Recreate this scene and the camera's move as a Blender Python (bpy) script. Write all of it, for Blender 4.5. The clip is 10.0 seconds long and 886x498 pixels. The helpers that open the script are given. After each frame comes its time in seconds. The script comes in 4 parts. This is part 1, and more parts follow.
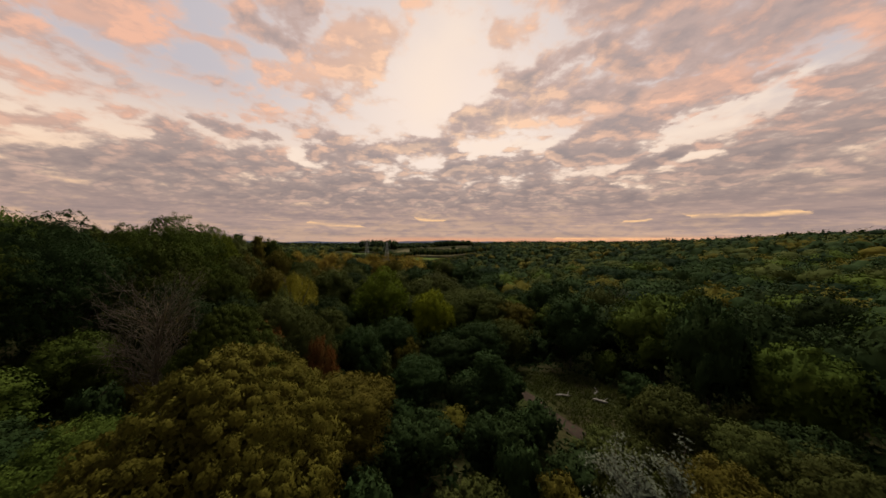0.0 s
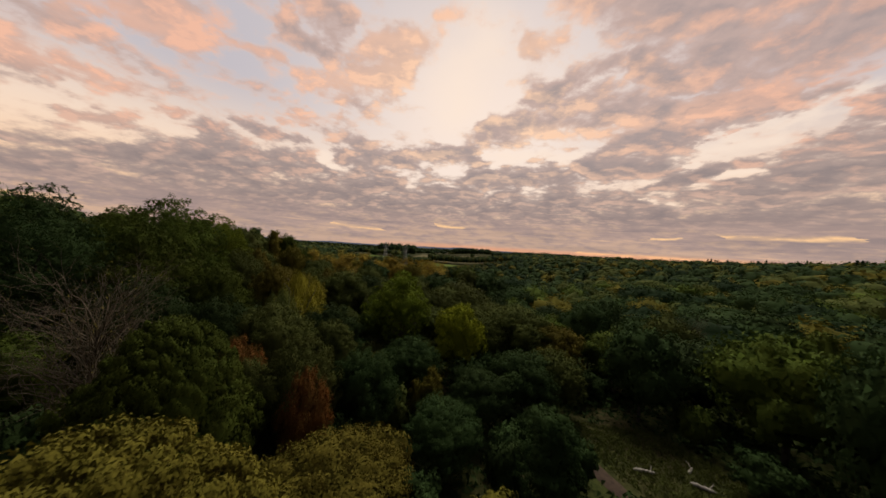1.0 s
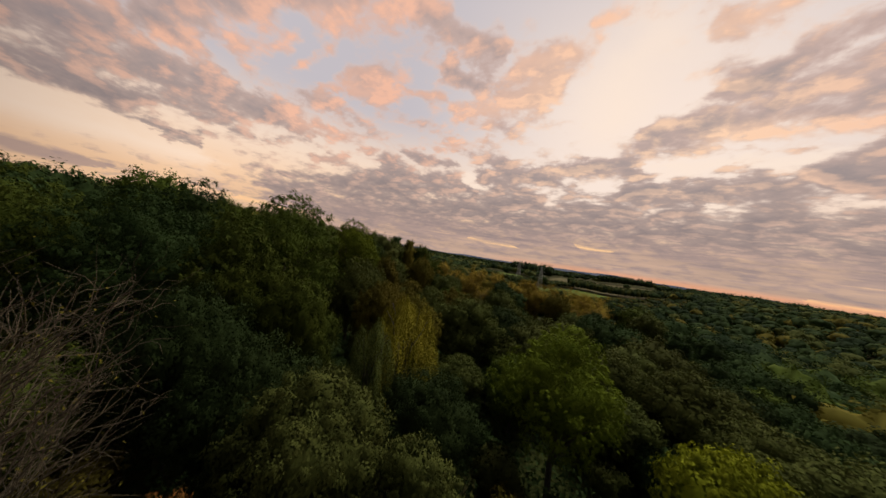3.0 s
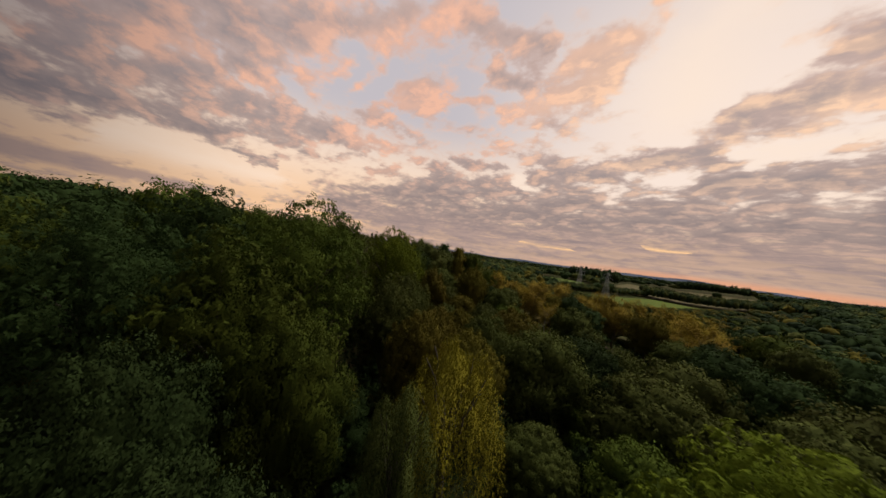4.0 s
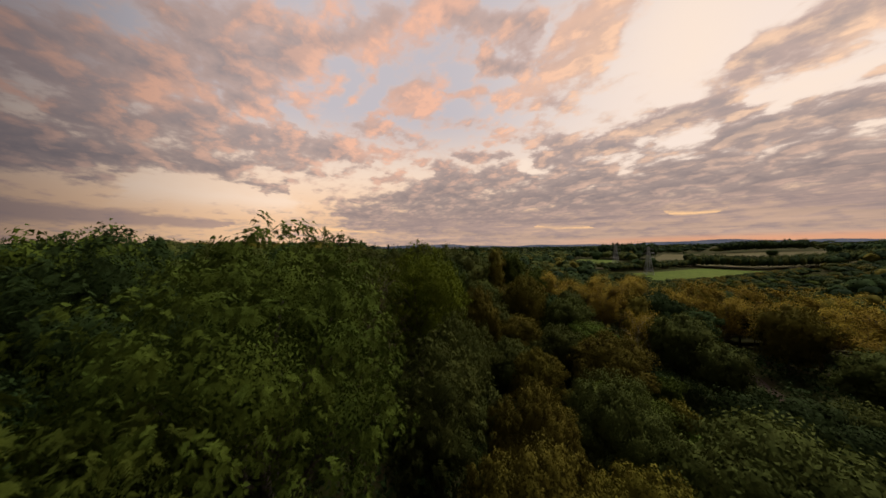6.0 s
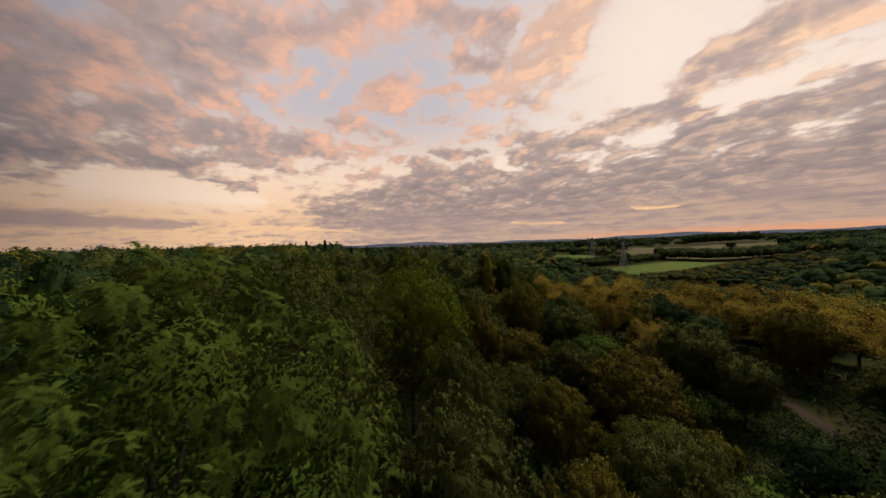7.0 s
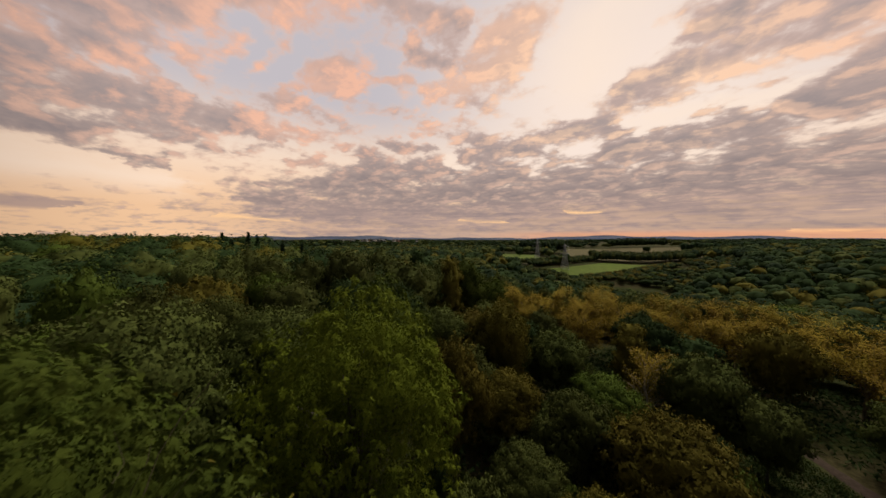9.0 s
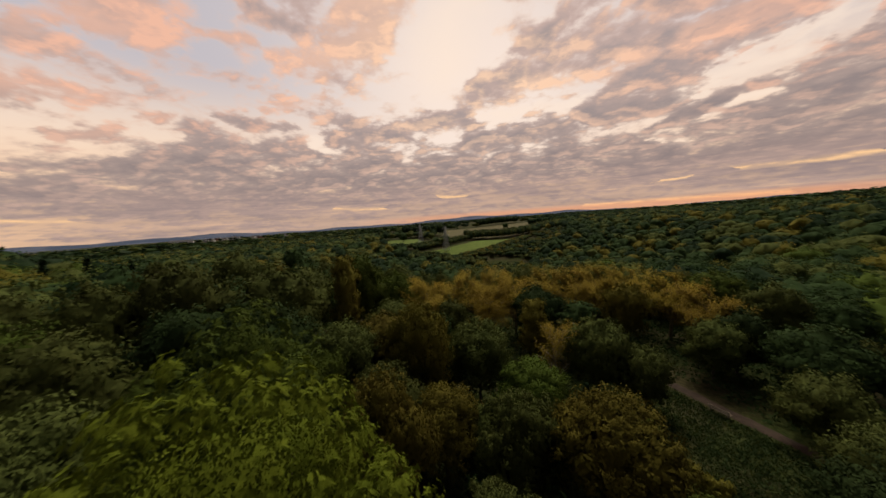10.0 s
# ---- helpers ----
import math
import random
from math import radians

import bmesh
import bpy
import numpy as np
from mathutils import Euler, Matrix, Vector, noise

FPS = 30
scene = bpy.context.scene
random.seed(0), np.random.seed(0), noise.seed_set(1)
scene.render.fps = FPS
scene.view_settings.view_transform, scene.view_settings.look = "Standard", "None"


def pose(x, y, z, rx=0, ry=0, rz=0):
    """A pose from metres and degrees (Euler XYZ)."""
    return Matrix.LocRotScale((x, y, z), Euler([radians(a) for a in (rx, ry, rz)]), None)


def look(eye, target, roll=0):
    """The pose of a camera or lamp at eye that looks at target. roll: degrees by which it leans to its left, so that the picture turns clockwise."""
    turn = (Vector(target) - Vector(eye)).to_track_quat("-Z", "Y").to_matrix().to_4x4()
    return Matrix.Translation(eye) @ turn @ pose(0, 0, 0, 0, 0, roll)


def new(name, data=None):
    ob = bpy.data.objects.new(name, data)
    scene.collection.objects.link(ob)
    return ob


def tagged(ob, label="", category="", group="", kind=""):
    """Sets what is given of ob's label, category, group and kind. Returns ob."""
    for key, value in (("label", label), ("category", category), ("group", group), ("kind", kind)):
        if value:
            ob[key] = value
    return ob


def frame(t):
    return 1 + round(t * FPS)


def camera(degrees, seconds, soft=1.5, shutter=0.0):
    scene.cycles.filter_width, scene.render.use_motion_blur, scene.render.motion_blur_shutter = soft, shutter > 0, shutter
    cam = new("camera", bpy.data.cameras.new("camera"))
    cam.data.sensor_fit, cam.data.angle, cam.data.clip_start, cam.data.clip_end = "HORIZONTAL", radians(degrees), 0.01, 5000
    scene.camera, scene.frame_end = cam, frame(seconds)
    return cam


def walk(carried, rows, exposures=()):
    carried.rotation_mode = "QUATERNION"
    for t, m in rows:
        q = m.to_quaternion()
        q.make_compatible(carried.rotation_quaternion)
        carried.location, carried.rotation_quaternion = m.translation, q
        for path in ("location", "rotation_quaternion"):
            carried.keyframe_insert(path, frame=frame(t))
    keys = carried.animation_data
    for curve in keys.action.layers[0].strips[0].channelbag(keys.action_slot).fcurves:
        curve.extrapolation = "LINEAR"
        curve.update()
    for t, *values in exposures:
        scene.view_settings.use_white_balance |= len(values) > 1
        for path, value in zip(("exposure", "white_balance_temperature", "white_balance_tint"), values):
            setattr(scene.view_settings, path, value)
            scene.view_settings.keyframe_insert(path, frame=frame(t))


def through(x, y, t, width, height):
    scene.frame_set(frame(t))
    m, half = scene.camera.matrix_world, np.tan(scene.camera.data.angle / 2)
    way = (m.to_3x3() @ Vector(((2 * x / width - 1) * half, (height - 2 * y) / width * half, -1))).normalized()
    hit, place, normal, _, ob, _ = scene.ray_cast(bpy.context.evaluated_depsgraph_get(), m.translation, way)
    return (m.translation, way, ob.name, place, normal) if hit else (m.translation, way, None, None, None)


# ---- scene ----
# ---- camera ----
cam = camera(116.28, 10.0, soft=1.5, shutter=0.15)
# seconds, x, y, z, tilt, lean, turn
PATH = [
    (0.0, 0.00, -0.00, 17.10, 88.68, -0.35, 0.01),
    (0.5, -1.10, 3.81, 16.79, 89.13, -1.52, 0.83),
    (1.0, -2.04, 7.73, 16.58, 89.98, -3.73, 3.74),
    (1.5, -3.18, 11.79, 16.57, 90.45, -6.07, 8.74),
    (2.0, -4.59, 15.66, 16.56, 90.64, -7.77, 15.42),
    (2.5, -6.11, 19.44, 16.72, 90.68, -8.85, 23.66),
    (4.0, -13.69, 30.52, 17.94, 90.04, -7.85, 41.35),
    (4.5, -16.79, 33.07, 18.42, 89.79, -7.09, 44.55),
    (5.0, -19.76, 35.09, 18.78, 89.81, -5.27, 46.24),
    (5.5, -22.77, 36.81, 19.22, 89.76, -2.26, 46.27),
    (6.0, -25.65, 38.33, 19.85, 89.48, 0.83, 44.73),
    (7.5, -32.81, 42.79, 21.90, 88.50, 1.07, 38.08),
    (8.0, -34.93, 44.60, 22.20, 88.37, -0.04, 36.06),
    (8.5, -37.01, 46.56, 22.50, 88.20, -0.41, 33.63),
    (9.0, -39.19, 48.75, 22.82, 87.64, -0.02, 29.39),
    (9.5, -41.60, 51.24, 23.15, 86.25, 1.64, 20.14),
    (10.0, -43.92, 54.15, 23.27, 84.02, 4.00, 4.85),
]
walk(cam, [(t, pose(x, y, z, rx, ry, rz)) for t, x, y, z, rx, ry, rz in PATH], exposures=[(0.0, 0.0), (10.0, 0.0)])

# ---- light ----
SUN_AZ = 14.0     # degrees to the east of the first heading
SUN_EL = 60.0
sun_data = bpy.data.lights.new("sun", "SUN")
sun_data.energy, sun_data.angle, sun_data.color = 2.1, radians(26), (1.0, 0.96, 0.80)
sun = new("sun", sun_data)
sun.matrix_world = look((200 * math.sin(radians(SUN_AZ)), 200 * math.cos(radians(SUN_AZ)), 200 * math.tan(radians(SUN_EL))), (0, 0, 0))


class Graph:
    """Short hand for node trees."""

    def __init__(self, tree):
        self.tree, self.nodes = tree, tree.nodes
        self.nodes.clear()

    def set(self, socket, value):
        if isinstance(value, bpy.types.NodeSocket):
            self.tree.links.new(value, socket)
        elif value is not None:
            socket.default_value = value

    def node(self, kind, **values):
        n = self.nodes.new(kind)
        for key, value in values.items():
            if isinstance(value, str) or isinstance(value, bool):
                setattr(n, key, value)
            else:
                self.set(n.inputs[key.replace("_", " ")], value)
        return n

    def math(self, op, a, b=None, c=None, clamp=False):
        n = self.nodes.new("ShaderNodeMath")
        n.operation, n.use_clamp = op, clamp
        for socket, value in zip(n.inputs, (a, b, c)):
            self.set(socket, value)
        return n.outputs[0]

    def vec(self, op, a, b=None, scale=None):
        n = self.nodes.new("ShaderNodeVectorMath")
        n.operation = op
        self.set(n.inputs[0], a)
        self.set(n.inputs[1], b)
        if scale is not None:
            self.set(n.inputs["Scale"], scale)
        return n.outputs["Value" if op in ("LENGTH", "DOT_PRODUCT") else "Vector"]

    def xyz(self, x, y, z=0.0):
        n = self.nodes.new("ShaderNodeCombineXYZ")
        for socket, value in zip(n.inputs, (x, y, z)):
            self.set(socket, value)
        return n.outputs[0]

    def noise(self, vector, scale, detail=4.0, rough=0.55, distortion=0.0):
        n = self.node("ShaderNodeTexNoise", Scale=scale, Detail=detail, Roughness=rough, Distortion=distortion)
        self.set(n.inputs["Vector"], vector)
        return n.outputs[0]

    def ramp(self, value, lo, hi, a=0.0, b=1.0):
        n = self.nodes.new("ShaderNodeMapRange")
        n.interpolation_type = "SMOOTHSTEP"
        for socket, v in zip(n.inputs, (value, lo, hi, a, b)):
            self.set(socket, v)
        return n.outputs[0]

    def mix(self, factor, a, b, blend="MIX"):
        n = self.nodes.new("ShaderNodeMix")
        n.data_type, n.blend_type = "RGBA", blend
        self.set(n.inputs[0], factor)
        for socket, v in ((n.inputs[6], a), (n.inputs[7], b)):
            self.set(socket, (*v, 1.0) if isinstance(v, tuple) and len(v) == 3 else v)
        return n.outputs[2]


def lin(r, g, b):
    """Linear colour of an sRGB triple of 0 to 255."""
    return tuple(((c / 255 + 0.055) / 1.055) ** 2.4 if c > 10 else c / 3294.6 for c in (r, g, b))


# cloud strokes: bearing and height of both ends and half the width, in degrees
CLOUD_BANK = [
    (-62.6, 6.8, -14.1, 8.4, 3.0), (-45.3, 13.0, -14.1, 12.5, 2.4), (-50.1, 7.2, 13.3, 10.2, 4.2), (1.8, 9.8, 58.0, 6.2, 3.7),
    (-55.9, 9.7, -36.7, 12.2, 1.3), (-24.6, 17.1, 1.7, 18.2, 1.8), (16.5, 16.4, 33.5, 17.2, 2.5), (34.3, 14.1, 42.8, 14.6, 2.1),
    (4.6, 22.8, 16.3, 25.8, 2.7), (19.5, 25.8, 29.5, 27.2, 3.0), (40.1, 18.7, 51.2, 19.8, 1.3), (45.8, 12.6, 57.8, 14.2, 2.3),
    (52.2, 16.9, 57.7, 17.7, 1.5), (43.0, 30.0, 64.0, 25.0, 5.0), (-40.2, 18.5, -31.0, 18.5, 1.1), (30.6, 32.8, 37.1, 26.7, 1.5),
    (30.9, 25.1, 45.6, 21.3, 1.3), (13.0, 29.0, 28.0, 33.0, 1.4), (33.8, 15.0, 52.1, 15.3, 1.5),
]
CLOUD_MASS = [
    (-100.0, 23.0, -88.8, 25.2, 3.4), (-104.0, 12.8, -82.4, 14.5, 2.6), (-80.5, 18.0, -62.2, 18.2, 2.7), (-88.2, 28.4, -72.2, 31.9, 3.3),
    (-71.4, 33.5, -55.5, 37.5, 2.6), (-43.4, 38.9, -26.4, 37.2, 2.0), (-79.4, 10.5, -73.7, 11.0, 0.6), (-98.0, 18.3, -84.5, 19.8, 2.0),
    (-35.7, 33.4, -28.2, 33.2, 1.5), (-82.1, 24.7, -75.6, 23.1, 2.1), (22.0, 41.0, 50.0, 35.0, 4.0),
    (2.0, 14.5, 24.0, 15.4, 2.2), (28.0, 19.6, 44.0, 20.6, 1.5),
]
CLOUD_LIT = [
    (-72.4, 26.5, -66.5, 28.4, 1.6), (-60.8, 32.4, -48.0, 38.0, 2.1), (-62.9, 26.1, -57.9, 29.4, 1.2), (-51.8, 26.6, -46.2, 28.0, 1.0),
    (-44.5, 28.0, -36.1, 29.9, 0.9), (-62.2, 19.0, -54.0, 19.6, 1.9), (-31.8, 26.4, -14.3, 32.0, 2.2), (-20.6, 34.8, -7.6, 36.4, 2.1),
    (9.6, 37.1, 19.8, 36.5, 1.2), (-7.6, 39.6, 7.3, 39.8, 1.4), (10.9, 22.3, 31.7, 22.6, 1.5), (36.5, 22.7, 45.6, 22.5, 1.4),
    (47.8, 22.1, 54.5, 21.7, 1.0), (-57.7, 23.5, -52.0, 26.4, 1.0), (-91.1, 22.2, -86.5, 23.2, 1.4), (-56.9, 13.7, -47.9, 17.0, 0.9),
    (-79.1, 21.4, -75.6, 22.7, 1.2), (-36.6, 22.0, -24.6, 24.2, 1.0),
]
CLOUD_GAP = [
    (-3.0, 29.5, 1.6, 36.7, 4.5), (5.2, 17.5, 22.6, 19.7, 0.9), (32.6, 16.8, 45.7, 18.6, 0.9), (45.7, 18.3, 52.9, 19.1, 0.7), (34.4, 10.5, 37.8, 9.3, 0.8),
    (11.6, 12.7, 13.8, 11.1, 1.0), (-28.4, 15.8, -24.6, 13.4, 0.8), (38.8, 12.7, 45.8, 12.6, 0.6), (-92.7, 9.1, -74.6, 8.4, 1.7),
]
CLOUD_BELT = [(-106.0, 5.0, -92.0, 4.6, 1.1), (-92.0, 4.6, -84.0, 4.1, 0.7)]
HORIZON_SLIT = [(42.4, 4.4, 52.7, 4.2, 0.32), (-5.8, 4.7, 1.2, 4.7, 0.3), (-25.6, 3.5, -17.3, 3.2, 0.3), (30.9, 3.6, 36.0, 3.9, 0.2), (22.0, 0.9, 48.0, 0.6, 0.3), (-69.9, 3.7, -58.7, 3.0, 0.3)]


def make_world():
    world = bpy.data.worlds.new("dusk_sky")
    world.use_nodes = True
    scene.world = world
    g = Graph(world.node_tree)
    way = g.vec("NORMALIZE", g.node("ShaderNodeTexCoord").outputs["Generated"])
    sep = g.node("ShaderNodeSeparateXYZ")
    g.set(sep.inputs[0], way)
    x, y, z = sep.outputs
    up = g.math("MAXIMUM", z, 0.0)

    # the cloud sheet, seen in perspective
    depth = g.math("ADD", up, 0.21)
    sheet = g.xyz(g.math("DIVIDE", x, depth), g.math("DIVIDE", y, depth))
    wob = g.node("ShaderNodeTexNoise", Scale=2.2, Detail=5.0, Roughness=0.6)
    g.set(wob.inputs["Vector"], sheet)
    push = g.vec("SUBTRACT", wob.outputs[1], (0.5, 0.5, 0.5))
    turned = g.node("ShaderNodeMapping", vector_type="POINT")
    g.set(turned.inputs["Vector"], g.vec("ADD", sheet, g.vec("SCALE", push, scale=0.12)))
    turned.inputs["Rotation"].default_value = (0, 0, radians(8))
    turned.inputs["Scale"].default_value = (1.0, 1.1, 1.0)
    at = turned.outputs[0]

    # bearing and height in degrees, ruffled less towards the horizon
    ruff = g.node("ShaderNodeSeparateXYZ")
    g.set(ruff.inputs[0], push)
    deg = 180 / math.pi
    bearing = g.math("MULTIPLY", g.math("ARCTAN2", x, y), deg)
    height = g.math("MULTIPLY", g.math("ARCSINE", z), deg)
    bear = g.math("ADD", bearing, g.math("MULTIPLY", ruff.outputs[0], 17.0))
    hgt = g.math("ADD", height, g.math("MULTIPLY", g.math("MULTIPLY", ruff.outputs[1], 13.0), g.ramp(height, 0.0, 24.0, 0.05, 1.0)))
    last = [0.0]

    def lain(strokes, inner=-0.2, outer=2.3):
        """How much of the sky a set of cloud strokes covers: each from one bearing and height to another, with a half-width."""
        total = None
        for b0, h0, b1, h1, wide in strokes:
            along = Vector((b1 - b0, h1 - h0, 0.0))
            # each stroke hangs on the one before, which keeps the shader's memory small
            off = g.vec("SUBTRACT", g.xyz(bear, hgt, last[0]), (b0, h0, 0.0))
            f = g.math("DIVIDE", g.vec("DOT_PRODUCT", off, tuple(along)), along.length_squared, clamp=True)
            far = g.vec("LENGTH", g.vec("SUBTRACT", off, g.vec("SCALE", tuple(along), scale=f)))
            cover = g.ramp(far, wide * outer, wide * inner)
            total = cover if total is None else g.math("MAXIMUM", total, cover)
            last[0] = g.math("MULTIPLY", total, 0.0001)
        return total

    body = g.math("MAXIMUM", lain(CLOUD_BANK), lain(CLOUD_MASS))
    lit = lain(CLOUD_LIT)
    opened = lain(CLOUD_GAP)

    def density(where):
        big = g.noise(where, 2.1, 3.0, 0.5)
        small = g.noise(where, 6.0, 8.0, 0.56)
        both = g.math("ADD", g.math("MULTIPLY", big, 0.40), g.math("MULTIPLY", small, 0.60))
        return g.math("ADD", g.math("MULTIPLY", both, 1.6), -0.30)

    here = density(at)
    sunny = density(g.vec("ADD", at, (0.02, 0.075, 0.0)))
    most = g.math("MAXIMUM", body, g.math("MULTIPLY", lit, 0.66))
    bias = g.math("SUBTRACT", g.math("MULTIPLY", most, 0.34), g.math("ADD", g.math("MULTIPLY", opened, 0.17), 0.12))
    full = g.math("ADD", here, bias)
    thick = g.ramp(full, 0.35, 0.61)
    solid = g.ramp(full, 0.50, 0.86)
    slope = g.math("SUBTRACT", here, sunny)

    # clear sky: cream towards the sunset, lavender-grey above, peach near the ground
    sky = g.node("ShaderNodeTexSky")
    sky.sky_type, sky.sun_disc = "NISHITA", False
    sky.sun_elevation, sky.sun_rotation = radians(SUN_EL), radians(SUN_AZ)
    sky.air_density, sky.dust_density, sky.ozone_density = 1.0, 2.5, 1.5
    glow = g.ramp(g.math("ABSOLUTE", g.math("SUBTRACT", bearing, 2.0)), 48.0, 4.0)
    glow = g.math("MULTIPLY", glow, g.ramp(height, 58.0, 24.0))
    blue = g.mix(g.ramp(height, 12.0, 26.0), lin(250, 222, 198), lin(198, 191, 196))
    cream = g.mix(glow, blue, lin(252, 231, 216))
    clear = g.mix(g.ramp(height, 15.0, 4.0), cream, lin(251, 204, 160))
    clear = g.mix(0.03, clear, g.mix(1.0, sky.outputs[0], (0.1, 0.1, 0.1), "MULTIPLY"))

    # clouds: mauve-grey bodies, peach where they face the sun
    shade = g.mix(g.ramp(height, 8.0, 28.0), lin(166, 146, 140), lin(200, 172, 162))
    shade = g.mix(solid, shade, g.mix(g.ramp(height, 10.0, 22.0), lin(136, 124, 125), lin(160, 146, 145)))
    peach = g.mix(glow, lin(244, 188, 160), lin(255, 212, 178))
    peach = g.mix(g.ramp(height, 20.0, 8.0), peach, lin(214, 178, 160))
    face = g.math("ADD", g.ramp(slope, -0.04, 0.20, 0.0, 0.85), g.math("MULTIPLY", lit, 0.6), clamp=True)
    face = g.math("MULTIPLY", face, g.ramp(solid, 1.1, 0.5, 0.55, 1.0))
    cloud = g.mix(face, shade, peach)
    edge = g.math("MULTIPLY", g.ramp(thick, 0.8, 0.1), g.ramp(height, 5.0, 14.0))
    cloud = g.mix(g.math("MULTIPLY", edge, 0.55), cloud, g.mix(glow, lin(250, 206, 178), lin(255, 226, 200)))
    colour = g.mix(g.math("MULTIPLY", thick, 0.94), clear, cloud)
    colour = g.mix(g.math("MULTIPLY", opened, g.ramp(thick, 0.9, 0.1, 0.15, 0.6)), colour, lin(255, 232, 212))

    # a dim band over the horizon with bright slits in it
    slit = g.noise(g.xyz(g.math("MULTIPLY", bearing, 0.05), g.math("MULTIPLY", height, 0.95)), 1.0, 5.0, 0.6)
    dim = g.ramp(height, 8.5, 4.5)
    dim = g.math("MULTIPLY", dim, g.ramp(bearing, -78.0, -46.0, 0.10, 1.0))
    dusk = g.mix(g.ramp(slit, 0.35, 0.6), lin(148, 131, 130), lin(178, 152, 143))
    colour = g.mix(g.math("MULTIPLY", dim, 0.72), colour, dusk)
    colour = g.mix(g.math("MULTIPLY", lain(CLOUD_BELT, 0.5, 1.5), 0.8), colour, lin(176, 150, 142))
    colour = g.mix(g.math("MULTIPLY", g.ramp(slit, 0.60, 0.70), g.math("MULTIPLY", dim, 0.35)), colour, lin(255, 206, 160))
    colour = g.mix(g.math("MULTIPLY", lain(HORIZON_SLIT, 0.0, 1.6), g.ramp(here, 0.28, 0.6, 0.2, 1.0)), colour, lin(255, 206, 154))
    rim = g.math("MULTIPLY", g.ramp(height, 1.5, 0.5), g.ramp(g.math("ABSOLUTE", g.math("SUBTRACT", bearing, 24.0)), 52.0, 22.0))
    colour = g.mix(g.math("MULTIPLY", rim, 0.55), colour, lin(244, 164, 116))
    # the sky away from the sunset is duller
    away = g.math("MULTIPLY", g.ramp(y, 0.3, -0.45), 0.88)
    colour = g.mix(away, colour, lin(44, 48, 62))
    colour = g.mix(g.ramp(height, 62.0, 85.0, 0.0, 0.5), colour, lin(140, 138, 148))
    back = g.node("ShaderNodeBackground", Color=colour, Strength=1.0)
    out = g.node("ShaderNodeOutputWorld")
    g.set(out.inputs[0], back.outputs[0])


make_world()


# ---- materials ----
def shader(name):
    m = bpy.data.materials.new(name)
    m.use_nodes = True
    g = Graph(m.node_tree)
    return m, g, g.node("ShaderNodeOutputMaterial")


def leaf_material(name, dark, light, vary=0.45, through=0.14):
    m, g, out = shader(name)
    info = g.node("ShaderNodeObjectInfo")
    geo = g.node("ShaderNodeNewGeometry")
    spot = g.node("ShaderNodeTexCoord").outputs["Object"]
    patch = g.noise(spot, 0.3, 3.0)
    f = g.math("ADD", g.math("MULTIPLY", geo.outputs["Random Per Island"], 0.12), g.math("MULTIPLY", g.math("SUBTRACT", patch, 0.2), 0.85), clamp=True)
    colour = g.mix(f, tuple(k * c for k, c in zip((0.64, 0.77, 0.90), dark)), tuple(k * c for k, c in zip((0.64, 0.77, 0.90), light)))
    hsv = g.node("ShaderNodeHueSaturation", Color=colour)
    g.set(hsv.inputs["Hue"], g.math("ADD", 0.5 - 0.02 * vary, g.math("MULTIPLY", info.outputs["Random"], 0.04 * vary)))
    g.set(hsv.inputs["Value"], g.math("ADD", 1 - 0.5 * vary, g.math("MULTIPLY", info.outputs["Random"], vary)))
    bsdf = g.node("ShaderNodeBsdfPrincipled", Roughness=0.8)
    bsdf.inputs["Specular IOR Level"].default_value = 0.04
    g.set(bsdf.inputs["Base Color"], hsv.outputs[0])
    glow = g.node("ShaderNodeBsdfTranslucent")
    g.set(glow.inputs["Color"], hsv.outputs[0])
    mix = g.node("ShaderNodeMixShader")
    mix.inputs[0].default_value = through
    g.set(mix.inputs[1], bsdf.outputs[0])
    g.set(mix.inputs[2], glow.outputs[0])
    g.set(out.inputs[0], mix.outputs[0])
    return m


LEAF = {
    "dark": leaf_material("leaf_dark_green", (0.026, 0.041, 0.011), (0.090, 0.110, 0.026)),
    "green": leaf_material("leaf_green", (0.056, 0.072, 0.010), (0.192, 0.198, 0.024)),
    "fresh": leaf_material("leaf_fresh_green", (0.124, 0.146, 0.010), (0.360, 0.360, 0.027)),
    "lime": leaf_material("leaf_yellow_green", (0.235, 0.232, 0.010), (0.540, 0.480, 0.026)),
    "olive": leaf_material("leaf_olive", (0.064, 0.068, 0.014), (0.196, 0.174, 0.035)),
    "brown": leaf_material("leaf_olive_brown", (0.104, 0.078, 0.010), (0.300, 0.198, 0.026)),
    "gold": leaf_material("leaf_gold", (0.250, 0.190, 0.012), (0.590, 0.420, 0.038)),
    "rust": leaf_material("leaf_rust", (0.100, 0.062, 0.014), (0.520, 0.140, 0.030)),
    "poplar": leaf_material("leaf_poplar_brown", (0.310, 0.180, 0.018), (0.620, 0.375, 0.042)),
    "silver": leaf_material("leaf_silver", (0.110, 0.105, 0.060), (0.270, 0.235, 0.140)),
    "fir": leaf_material("needle_dark", (0.016, 0.028, 0.009), (0.042, 0.056, 0.017)),
}


